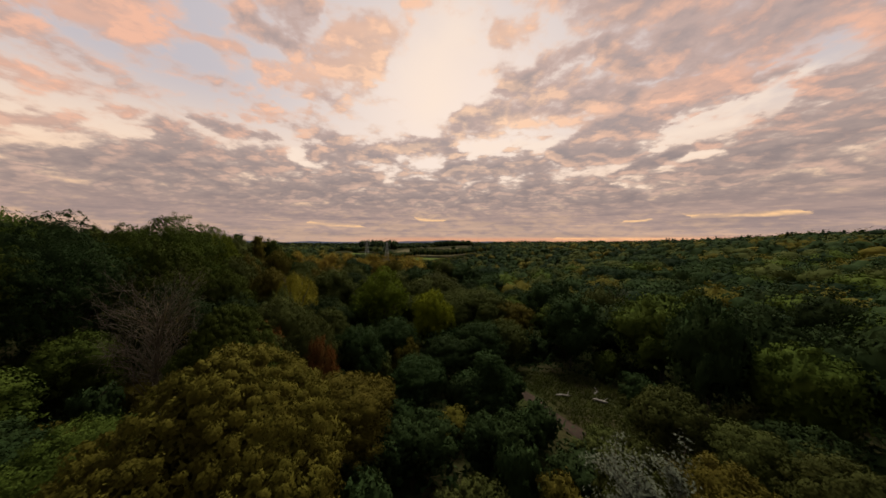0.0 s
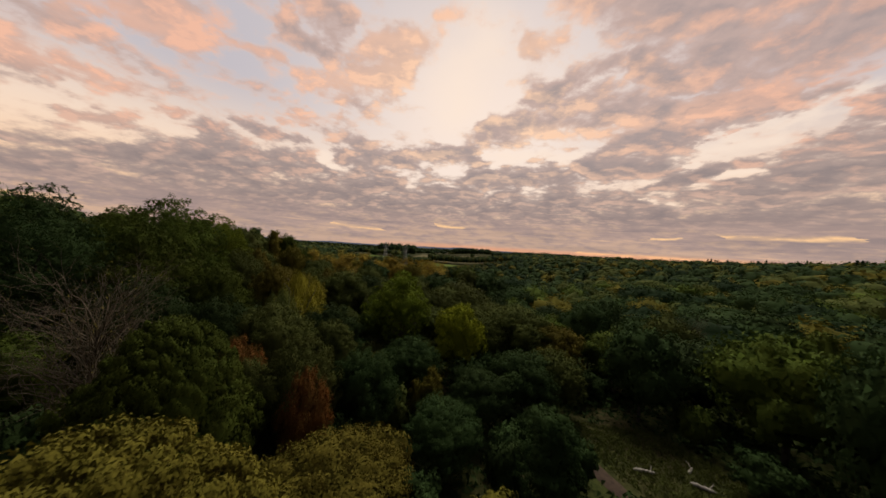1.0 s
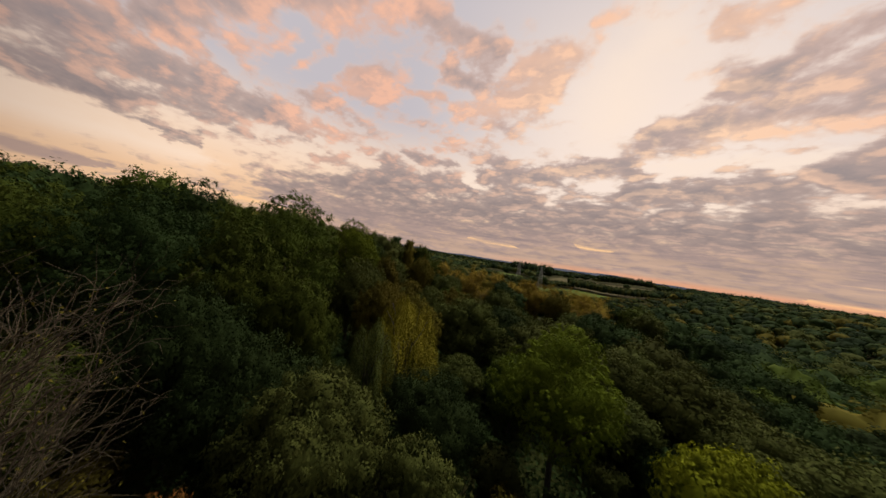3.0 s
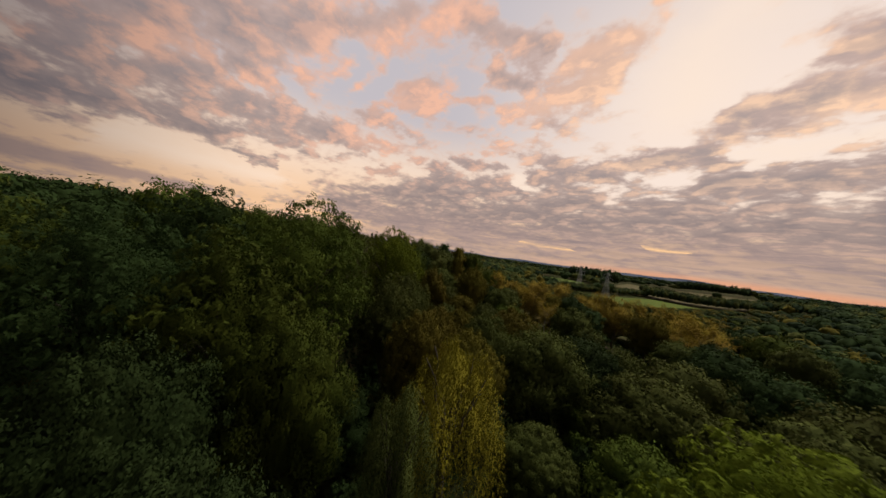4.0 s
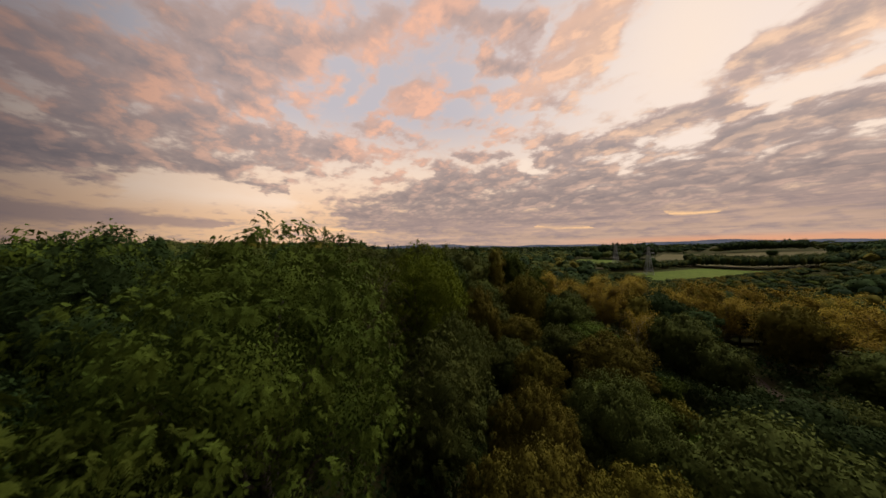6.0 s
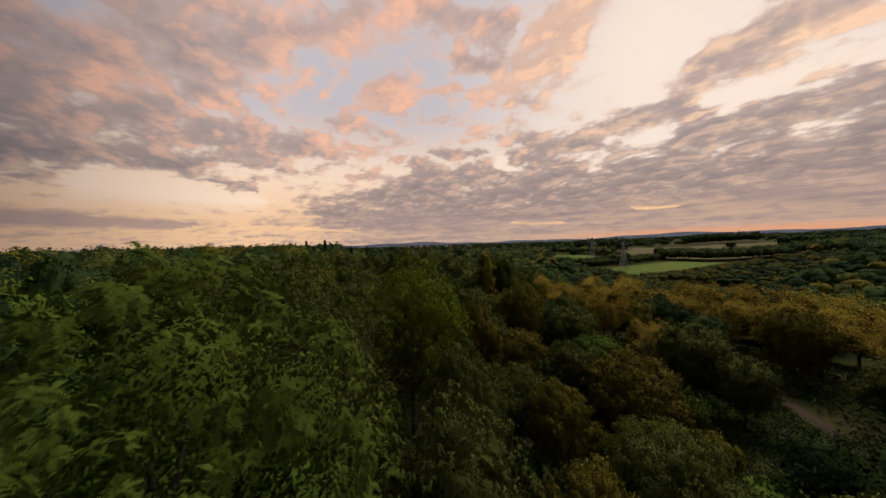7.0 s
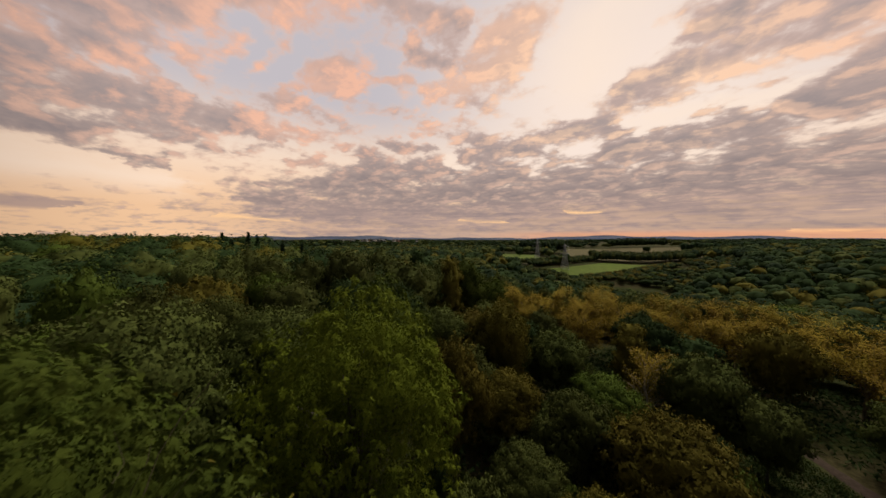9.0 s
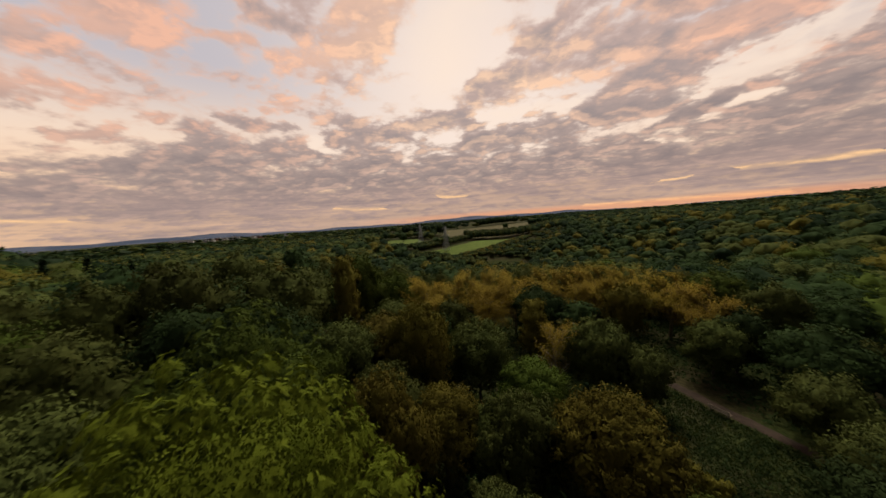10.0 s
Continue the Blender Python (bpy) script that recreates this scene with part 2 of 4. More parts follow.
def bark_material(name, a, b):
    m, g, out = shader(name)
    spot = g.node("ShaderNodeTexCoord").outputs["Object"]
    n = g.noise(g.vec("MULTIPLY", spot, (6.0, 6.0, 1.5)), 1.5, 5.0, 0.65)
    bsdf = g.node("ShaderNodeBsdfPrincipled", Roughness=0.85)
    g.set(bsdf.inputs["Base Color"], g.mix(g.ramp(n, 0.35, 0.65), a, b))
    bump = g.node("ShaderNodeBump", Strength=0.6, Distance=0.03, Height=n)
    g.set(bsdf.inputs["Normal"], bump.outputs[0])
    g.set(out.inputs[0], bsdf.outputs[0])
    return m


BARK = bark_material("bark_brown", (0.035, 0.028, 0.020), (0.110, 0.090, 0.066))
PALE = bark_material("bark_pale", (0.16, 0.14, 0.115), (0.36, 0.32, 0.27))
DRY = bark_material("bark_dead", (0.050, 0.038, 0.021), (0.130, 0.097, 0.052))
TWIG = bark_material("bark_dry", (0.070, 0.052, 0.026), (0.180, 0.132, 0.066))


def ground_material():
    m, g, out = shader("woodland_ground")
    spot = g.node("ShaderNodeTexCoord").outputs["Object"]
    fine = g.noise(spot, 2.2, 6.0, 0.7)
    wide = g.noise(spot, 0.09, 4.0)
    grass = g.mix(g.ramp(fine, 0.3, 0.7), (0.020, 0.030, 0.008), (0.058, 0.064, 0.018))
    dry = g.mix(g.ramp(fine, 0.3, 0.7), (0.034, 0.030, 0.012), (0.078, 0.064, 0.028))
    near = g.mix(g.ramp(wide, 0.42, 0.62), grass, dry)
    bsdf = g.node("ShaderNodeBsdfPrincipled", Roughness=0.95)
    bsdf.inputs["Specular IOR Level"].default_value = 0.05
    g.set(bsdf.inputs["Base Color"], near)
    bump = g.node("ShaderNodeBump", Strength=0.8, Distance=0.12, Height=fine)
    g.set(bsdf.inputs["Normal"], bump.outputs[0])
    g.set(out.inputs[0], bsdf.outputs[0])
    return m


def plain_material(name, a, b, scale, rough=0.9, bump=0.4, stretch=(1, 1, 1)):
    m, g, out = shader(name)
    spot = g.vec("MULTIPLY", g.node("ShaderNodeTexCoord").outputs["Object"], stretch)
    n = g.noise(spot, scale, 6.0, 0.65)
    w = g.noise(spot, scale * 0.08, 3.0)
    f = g.ramp(g.math("ADD", g.math("MULTIPLY", n, 0.6), g.math("MULTIPLY", w, 0.4)), 0.35, 0.65)
    bsdf = g.node("ShaderNodeBsdfPrincipled", Roughness=rough)
    bsdf.inputs["Specular IOR Level"].default_value = 0.1
    g.set(bsdf.inputs["Base Color"], g.mix(f, a, b))
    if bump:
        bp = g.node("ShaderNodeBump", Strength=bump, Distance=0.03, Height=n)
        g.set(bsdf.inputs["Normal"], bp.outputs[0])
    g.set(out.inputs[0], bsdf.outputs[0])
    return m


GROUND = ground_material()
DIRT = plain_material("path_red_gravel", (0.036, 0.024, 0.018), (0.072, 0.048, 0.035), 3.0)
MEADOW = plain_material("field_grass", (0.078, 0.112, 0.016), (0.122, 0.160, 0.028), 0.25)
STUBBLE = plain_material("field_stubble", (0.088, 0.078, 0.032), (0.130, 0.112, 0.050), 0.2)
WOOD = plain_material("weathered_wood", (0.14, 0.105, 0.075), (0.30, 0.24, 0.18), 8.0, stretch=(1, 8, 8))
STEEL = plain_material("galvanised_steel", (0.30, 0.30, 0.30), (0.42, 0.42, 0.42), 2.0, 0.5, 0)


# ---- mesh helpers ----
def mesh_of(name, verts, faces, material=None, smooth=False, normals=None):
    """One mesh from an array of points and an array of equal faces, with soft normals where given."""
    verts, faces = np.asarray(verts, np.float32), np.asarray(faces, np.int32)
    me = bpy.data.meshes.new(name)
    me.vertices.add(len(verts))
    me.vertices.foreach_set("co", verts.ravel())
    me.loops.add(faces.size)
    me.loops.foreach_set("vertex_index", faces.ravel())
    me.polygons.add(len(faces))
    me.polygons.foreach_set("loop_start", np.arange(len(faces), dtype=np.int32) * faces.shape[1])
    me.polygons.foreach_set("use_smooth", np.full(len(faces), smooth))
    me.update(calc_edges=True)
    if normals is not None:
        me.polygons.foreach_set("use_smooth", np.ones(len(faces), bool))
        me.attributes.new("custom_normal", "FLOAT_VECTOR", "POINT").data.foreach_set("vector", np.asarray(normals, np.float32).ravel())
    if material:
        me.materials.append(material)
    return me


def unit(v):
    return v / np.maximum(np.linalg.norm(v, axis=-1, keepdims=True), 1e-9)


def tubes(lines, sides=5):
    """Tapered tubes along polylines: a list of (points, radii)."""
    vs, fs, n0 = [], [], 0
    ring = np.linspace(0, 2 * np.pi, sides, endpoint=False)
    for pts, rad in lines:
        pts, rad = np.asarray(pts, float), np.asarray(rad, float)
        d = unit(np.gradient(pts, axis=0))
        ref = np.where(np.abs(d[:, 2:3]) > 0.9, [[1.0, 0, 0]], [[0, 0, 1.0]])
        a = unit(np.cross(d, ref))
        b = np.cross(d, a)
        v = pts[:, None] + rad[:, None, None] * (np.cos(ring)[None, :, None] * a[:, None] + np.sin(ring)[None, :, None] * b[:, None])
        k = len(pts)
        i = np.arange(k - 1)[:, None] * sides + np.arange(sides)[None]
        j = np.arange(k - 1)[:, None] * sides + (np.arange(sides)[None] + 1) % sides
        fs.append(np.stack([i, j, j + sides, i + sides], -1).reshape(-1, 4) + n0)
        vs.append(v.reshape(-1, 3))
        n0 += k * sides
    return np.concatenate(vs), np.concatenate(fs)


def limb(rng, a, b, r0, r1, steps=5, sag=0.12):
    """A crooked limb from a to b."""
    a, b = np.asarray(a, float), np.asarray(b, float)
    t = np.linspace(0, 1, steps)[:, None]
    p = a + (b - a) * t
    size = np.linalg.norm(b - a)
    off = rng.normal(0, sag * size * 0.4, (steps, 3)) * np.sin(t * np.pi)
    p = p + off + np.array([0, 0, 1]) * (np.sin(t * np.pi) * sag * size * 0.5)
    return p, r0 + (r1 - r0) * t[:, 0]


def leaves(rng, at, out, size, aspect=0.55, droop=0.25, spread=0.55, coarse=False):
    """Diamond leaves at the points, facing roughly along out."""
    n = len(at)
    nrm = unit(out + rng.normal(0, spread, (n, 3)))
    t = unit(np.cross(nrm, rng.normal(0, 1, (n, 3))))
    t[:, 2] -= droop
    t = unit(t)
    s = np.cross(nrm, t)
    L = (size * rng.uniform(0.65, 1.35, n))[:, None]
    tip, base = at + t * L * 0.5, at - t * L * 0.5
    if coarse:
        v = np.stack([base - s * L * aspect * 0.55, base + s * L * aspect * 0.55, tip], 1)
        return v.reshape(-1, 3), np.arange(3 * n).reshape(-1, 3)
    v = np.stack([base, at + s * L * aspect * 0.5 + nrm * L * 0.08, tip - nrm * L * 0.06, at - s * L * aspect * 0.5 + nrm * L * 0.08], 1)
    return v.reshape(-1, 3), np.arange(4 * n).reshape(-1, 4)


def sprays(rng, at, out, length, fronds=5, pairs=5):
    """Rosettes of drooping feathered leaves at the points: the leaflets as triangles, and the way that each one faces."""
    n = len(at)
    out = np.repeat(out, fronds, axis=0)
    base = np.repeat(at, fronds, axis=0)
    turn = unit(np.cross(out, rng.normal(0, 1, (n * fronds, 3))))
    run = unit(0.55 * out + 1.0 * turn + np.array([0, 0, -0.22]))
    flat = unit(out - (out * run).sum(1)[:, None] * run + 0.25 * rng.normal(0, 1, (n * fronds, 3)))
    side = np.cross(run, flat)
    L = (length * rng.uniform(0.7, 1.25, n * fronds))[:, None]
    vs, ns = [], []
    for k in range(2 * pairs):
        t, s = (k // 2 + 0.6) / pairs, 1 if k % 2 else -1
        p = base + run * L * t - np.array([0, 0, 0.34]) * L * t * t
        leaf = L * 0.44 * (1 - 0.5 * abs(t - 0.4))
        tip = p + (side * s * 0.82 + run * 0.55 - np.array([0, 0, 0.2])) * leaf
        vs.append(np.stack([p - run * leaf * 0.26, p + run * leaf * 0.26, tip], 1))
        ns.append(flat)
    v = np.concatenate(vs).reshape(-1, 3)
    return v, np.arange(len(v)).reshape(-1, 3), np.concatenate(ns), np.tile(np.repeat(np.arange(n), fronds), 2 * pairs)


def soften(rng, v, f, way, rough=0.10):
    """One soft normal a leaf along way, with the leaf turned so that its face looks the same way."""
    n = unit(way + rng.normal(0, rough, way.shape))
    k = f.shape[1]
    g = np.cross(v[f[:, 1]] - v[f[:, 0]], v[f[:, 2]] - v[f[:, 0]])
    back = (g * n).sum(1) < 0
    f[back] = f[back][:, ::-1]
    return v, f, np.repeat(n, k, axis=0)


def lobes_of(rng, kind, h, r):
    """Ellipsoid lobes (centre, radii) that make a crown's outline for a tree of height h and crown radius r."""
    out = []
    if kind in ("round", "chestnut", "oak"):
        z0 = 0.1 * h if kind != "chestnut" else 0.16 * h
        cz, rz = (h + z0) / 2, (h - z0) / 2
        core_share = 0.70 if kind == "chestnut" else 0.84
        out.append(((0, 0, cz), (r * core_share, r * core_share, rz * (0.86 if kind == "chestnut" else 0.96))))
        out.append(((0.1 * r, -0.1 * r, h - 0.44 * r), (0.42 * r, 0.42 * r, 0.42 * r)))
        n = {"round": 9, "chestnut": 20, "oak": 12}[kind]
        big = {"round": 0.42, "chestnut": 0.38, "oak": 0.46}[kind]
        for i in range(n):
            a = i * 2.4 + rng.uniform(-0.4, 0.4)
            e = rng.uniform(-0.35, 0.95)
            c = math.cos(e)
            q, reach = rng.uniform(0.7, 1.2) * big * r, rng.uniform(0.58, 0.78) * r
            out.append(((math.cos(a) * c * reach, math.sin(a) * c * reach, cz + math.sin(e) * (rz - q * (0.85 if kind != "chestnut" else 1.05))), (q, q, q * 0.85)))
    elif kind == "tall":
        for i in range(7):
            f = i / 6
            q = r * (0.55 + 0.45 * math.sin(math.pi * (0.25 + 0.7 * f)))
            out.append(((rng.uniform(-.25, .25) * r, rng.uniform(-.25, .25) * r, h * (0.22 + 0.68 * f)), (q * 0.8, q * 0.8, h * 0.13)))
    elif kind == "shrub":
        for i in range(6):
            a, q = rng.uniform(0, 6.28), rng.uniform(0.35, 0.6) * r
            d = rng.uniform(0.1, 0.6) * r
            out.append(((math.cos(a) * d, math.sin(a) * d, h * rng.uniform(0.3, 0.62)), (q, q, h * rng.uniform(0.25, 0.38))))
    return out


def crown_points(rng, lobes, clumps):
    """Clump centres on the outside of the lobes, and the way out at each."""
    cen = np.array([c for c, _ in lobes], float)
    rad = np.array([q for _, q in lobes], float)
    area = rad[:, 0] * rad[:, 2]
    pick = rng.choice(len(lobes), clumps * 6, p=area / area.sum())
    d = unit(rng.normal(0, 1, (len(pick), 3)))
    p = cen[pick] + d * rad[pick]
    inside = (((p[:, None] - cen[None]) / rad[None]) ** 2).sum(-1)
    ok = (inside.min(1) > 0.86) & (d[:, 2] > -0.75)
    p, d = p[ok], d[ok]
    first = np.argsort(rng.random(len(p)) - 0.8 * (p[:, 2] > 0.74 * p[:, 2].max()))
    p, d = p[first], d[first]
    keep, cell = [], {}
    gap = math.sqrt(5.2 * area.sum() / clumps) * 0.75
    for i in range(len(p)):
        key = tuple(np.floor(p[i] / gap).astype(int))
        if cell.get(key, 0) < 1:
            cell[key] = cell.get(key, 0) + 1
            keep.append(i)
        if len(keep) >= clumps:
            break
    return p[keep], d[keep], gap


def core(lobes, h, around, rings, inset, quads=False):
    """A lumpy inner hull that follows the lobes, for crowns seen from afar."""
    mid = np.array([0, 0, 0.5 * h])
    a, e = np.linspace(0, 2 * np.pi, around, endpoint=False), np.linspace(-0.9, 1.5, rings)
    A, E = np.meshgrid(a, e)
    d = np.stack([np.cos(A) * np.cos(E), np.sin(A) * np.cos(E), np.sin(E)], -1).reshape(-1, 3)
    far, nrm = np.full(len(d), 0.05 * h), d.copy()
    for c, q in lobes:
        q, o = np.array(q), mid - np.array(c)
        k2, k1, k0 = ((d / q) ** 2).sum(1), (d / q * (o / q)).sum(1), ((o / q) ** 2).sum() - 1
        disc = k1 * k1 - k2 * k0
        t = np.where(disc > 0, (-k1 + np.sqrt(np.maximum(disc, 0))) / k2, 0)
        hit = t > far
        far = np.where(hit, t, far)
        nrm[hit] = unit((o + d * t[:, None]) / q / q)[hit]
    v = mid + d * (far * inset)[:, None]
    i = (np.arange(rings - 1)[:, None] * around + np.arange(around)[None]).ravel()
    j = (np.arange(rings - 1)[:, None] * around + (np.arange(around)[None] + 1) % around).ravel()
    f = np.stack([i, j, j + around, i + around], 1) if quads else np.concatenate([np.stack([i, j, j + around], 1), np.stack([i, j + around, i + around], 1)])
    return v, f, unit(nrm + 0.25 * d)


def broadleaf(rng, kind, h, r, clumps, per, size, droop=0.25, flat=0.8, coarse=False, feathered=False):
    """Trunk and crown arrays of a broad-leaved tree."""
    lobes = lobes_of(rng, kind, h, r)
    p, d, gap = crown_points(rng, lobes, clumps)
    n = len(p)
    q = gap * (rng.uniform(0.44, 0.66, n) if feathered else rng.uniform(0.36, 0.95, n))
    p = p + d * (gap * (rng.uniform(-0.25, 0.50, n) if feathered else rng.uniform(-0.50, 0.06, n)))[:, None]
    # every clump is a knot of smaller tufts, which hang out of it upwards and outwards
    idx = np.repeat(np.arange(n), per)
    tufts = 7
    hang = unit(rng.normal(0, 1, (n, tufts, 3)) + 0.6 * d[:, None] + np.array([0, 0, 0.1]))
    tuft = hang[idx, rng.integers(0, tufts, len(idx))]
    fine = unit(rng.normal(0, 1, (len(idx), 3))) * (rng.uniform(0, 1, len(idx)) ** 0.3)[:, None]
    fine[:, 2] = np.where(fine[:, 2] < 0, fine[:, 2] * 0.7, fine[:, 2])
    ball = 0.50 * tuft + 0.66 * fine
    ball[:, 2] *= flat
    at = p[idx] + ball * q[idx][:, None]
    way = unit(d[idx] * (1.0 if size > 0.7 else 0.25) + ball * (0.4 if size > 0.7 else 1.0) + np.array([0, 0, 0.25]))
    mid, span = np.array([0, 0, 0.42 * h]), np.array([r, r, 0.58 * h])

    def dome(p):
        return unit((p - mid) / span / span)

    facing = 0.42 * dome(at) + 0.25 * d[idx] + 0.90 * unit(ball)
    v, f, e = soften(rng, *leaves(rng, at, 0.6 * way + 0.6 * unit(facing), size, aspect=0.75, droop=droop, spread=0.36, coarse=coarse), facing)
    if feathered:
        v, f, lie, own = sprays(rng, at, unit(0.5 * d[idx] + 0.9 * unit(ball) + np.array([0, 0, 0.25])), size * 2.2)
        v, f, e = soften(rng, v, f, 0.9 * unit(facing[own]) + 0.35 * lie)
    # larger inner leaves close the gaps between the clumps
    area = np.array([a[0] * a[2] for _, a in lobes])
    inner = 0.15 if feathered else 0.24 if size < 0.15 else 2.0 * size
    m = int(min(70000 if feathered else 42000, 6.4 * area.sum() / (0.3 * inner * inner))) if size < 0.35 else 0
    k = rng.choice(len(lobes), m, p=area / area.sum())
    cen, rad = np.array([c for c, _ in lobes])[k], np.array([a for _, a in lobes])[k]
    dd = unit(rng.normal(0, 1, (m, 3)))
    deep = cen + dd * rad * (rng.uniform(0.30, 0.76, m) if feathered else rng.uniform(0.62, 0.84, m))[:, None]
    v2, f2, e2 = soften(rng, *leaves(rng, deep, dd, inner, droop=droop, spread=0.5, coarse=coarse), 0.5 * dome(deep) + 0.9 * dd)
    f, v, e = np.concatenate([f, f2 + len(v)]), np.concatenate([v, v2]), np.concatenate([e, e2])
    # a closed leaf mass inside, lumpy on crowns far off
    mass = [(c, tuple((0.50 if size < 0.25 else 0.70) * k for k in a)) for c, a in lobes]
    if 0.25 < size < 0.7:
        mass += [(tuple(c), (0.4 * k, 0.4 * k, 0.4 * k * flat)) for c, k in zip(p - d * q[:, None] * 0.3, q)]
    steps = (26, 15) if size < 0.35 else (20, 11) if size < 0.6 else (10, 6) if size < 1.5 else (6, 4)
    if not feathered:
        v4, f4, e4 = core(mass, h, *steps, 1.0, not coarse)
        f, v, e = np.concatenate([f, f4 + len(v)]), np.concatenate([v, v4]), np.concatenate([e, unit(e4 + 0.5 * dome(v4))])
    # wood
    lines = [limb(rng, (0, 0, -0.3), (rng.uniform(-.3, .3), rng.uniform(-.3, .3), h * 0.62), 0.035 * h * 0.75, 0.012 * h, 7, 0.03)]
    for c, a in lobes[1:]:
        z = min(h * rng.uniform(0.18, 0.5), c[2])
        lines.append(limb(rng, (0, 0, z), c, 0.011 * h, 0.004 * h, 3 if coarse else 5))
        for _ in range(0 if coarse else 3):
            end = np.array(c) + unit(rng.normal(0, 1, 3)) * np.array(a) * 0.9
            lines.append(limb(rng, c, end, 0.004 * h, 0.0015 * h, 4))
    return tubes(lines, 4 if coarse else 5), (v, f, e)


def willow(rng, h, r, strands, per, size):
    """A weeping tree: hanging strands of narrow leaves under a domed top."""
    k = 22
    pa, pd = np.arange(k) * 2.4 + rng.uniform(-.3, .3, k), r * 0.78 * np.sqrt(np.linspace(0.0, 1, k))
    ph = h * (0.94 - 0.50 * (pd / r) ** 2 + rng.uniform(-0.07, 0.07, k))
    own = rng.integers(0, k, strands)
    ox, oy = rng.normal(0, 0.15 * r, strands), rng.normal(0, 0.15 * r, strands)
    x0, y0 = np.cos(pa[own]) * pd[own] + ox, np.sin(pa[own]) * pd[own] + oy
    a, d = np.arctan2(y0, x0), np.hypot(x0, y0)
    top = np.minimum(h, ph[own] - (ox ** 2 + oy ** 2) / (0.12 * r))
    long = np.minimum(top - 0.6, h * rng.uniform(0.10, 0.40, strands) * (0.5 + 0.8 * d / r))
    idx = np.repeat(np.arange(strands), per)
    t = np.tile(np.linspace(0, 1, per), strands) + rng.uniform(-.03, .03, strands * per)
    dd = d[idx] + t * 0.35 + rng.normal(0, 0.08, len(idx))
    at = np.stack([np.cos(a[idx]) * dd, np.sin(a[idx]) * dd, top[idx] - t * long[idx]], 1) + rng.normal(0, 0.06, (len(idx), 3))
    way = np.stack([np.cos(a[idx]), np.sin(a[idx]), np.full(len(idx), 1.1)], 1)
    plume = np.stack([ox[idx] / (0.2 * r), oy[idx] / (0.2 * r), np.full(len(idx), 0.5)], 1)
    crown = soften(rng, *leaves(rng, at, way, size, aspect=0.40, droop=1.6, spread=0.6, coarse=True), 0.5 * unit(way) + unit(plume), 0.3)
    lines = [limb(rng, (0, 0, -0.3), (0.2, 0.1, h * 0.6), 0.03 * h, 0.014 * h, 6, 0.03)]
    for i in range(12):
        b = i * 2.4
        e = (math.cos(b) * r * 0.55, math.sin(b) * r * 0.55, h * rng.uniform(0.6, 0.86))
        lines.append(limb(rng, (0, 0, h * rng.uniform(0.2, 0.45)), e, 0.011 * h, 0.003 * h, 5))
    return tubes(lines), crown


def twiggy(rng, h, r, twigs, leaf, size, spread=0.6, stout=1.0):
    """An upright tree of many fine twigs, with few leaves or none."""
    lines = [limb(rng, (0, 0, -0.3), (0, 0, h * 0.72), 0.018 * h, 0.007 * h, 7, 0.04)]
    ends = []
    for i in range(twigs // 9):
        b, z = i * 2.4 + rng.uniform(-.3, .3), h * rng.uniform(0.16, 0.7)
        d = r * rng.uniform(0.35, 0.85) * math.sqrt(max(0.08, 1 - (z / h - 0.35) ** 2 * 2.2))
        e = np.array((math.cos(b) * d, math.sin(b) * d, min(h * 0.95, z + d * rng.uniform(0.25, 1.25) + h * 0.08)))
        p, q = limb(rng, (0, 0, z), e, 0.0045 * h * stout, 0.0014 * h * stout, 6, 0.14)
        lines.append((p, q))
        for k in range(8):
            s = p[rng.integers(2, 6)]
            w = e - np.array((0, 0, z))
            g = s + unit(w + rng.normal(0, spread * np.linalg.norm(w), 3) + np.array((0, 0, 0.4))) * r * rng.uniform(0.2, 0.55)
            l = limb(rng, s, g, 0.0013 * h * stout, 0.0005 * h * stout, 4, 0.2)
            lines.append(l)
            ends.append(l[0])
    wood = tubes(lines, 4)
    if not leaf:
        return wood, None
    pts = np.concatenate(ends)
    w = np.maximum(pts[:, 2] / h, 0.05) ** 2
    at = pts[rng.choice(len(pts), leaf, p=w / w.sum())] + rng.normal(0, 0.16, (leaf, 3)) * (r / 2.5)
    way = unit(at - np.array([0, 0, h * 0.4]))
    return wood, soften(rng, *leaves(rng, at, way, size, coarse=True), way + np.array([0, 0, 0.35]), 0.35)


def conifer(rng, h, r, tiers, per, size):
    """A spruce: drooping tiers of needle sprays round a straight stem."""
    n = tiers * per
    t = np.sort(rng.uniform(0.05, 1, n))
    a = rng.uniform(0, 6.283, n)
    step = np.floor(t * tiers) / tiers
    d = r * (1 - step * 0.97) * np.sqrt(rng.uniform(0.1, 1, n)) * (0.85 + 0.15 * np.sin(5 * a + step * 40))
    at = np.stack([np.cos(a) * d, np.sin(a) * d, h * (0.08 + 0.92 * t) - d * 0.28], 1)
    way = np.stack([np.cos(a) * 0.5, np.sin(a) * 0.5, np.ones(n)], 1)
    crown = soften(rng, *leaves(rng, at, way, size, aspect=0.4, droop=0.5, spread=0.35), way)
    return tubes([limb(rng, (0, 0, -0.3), (0, 0, h * 0.97), 0.016 * h, 0.003 * h, 5, 0.01)]), crown


# ---- the lie of the land ----
def smooth(a, b, x):
    t = np.clip((x - a) / (b - a), 0, 1)
    return t * t * (3 - 2 * t)


NORTH = ((-9000, 62, 100, 150, 200, 238, 252, 320, 420, 600, 1200, 4700), (0, 0, -5, -13, -20, -19, -14.5, -7, -3, 1, -4, -10))


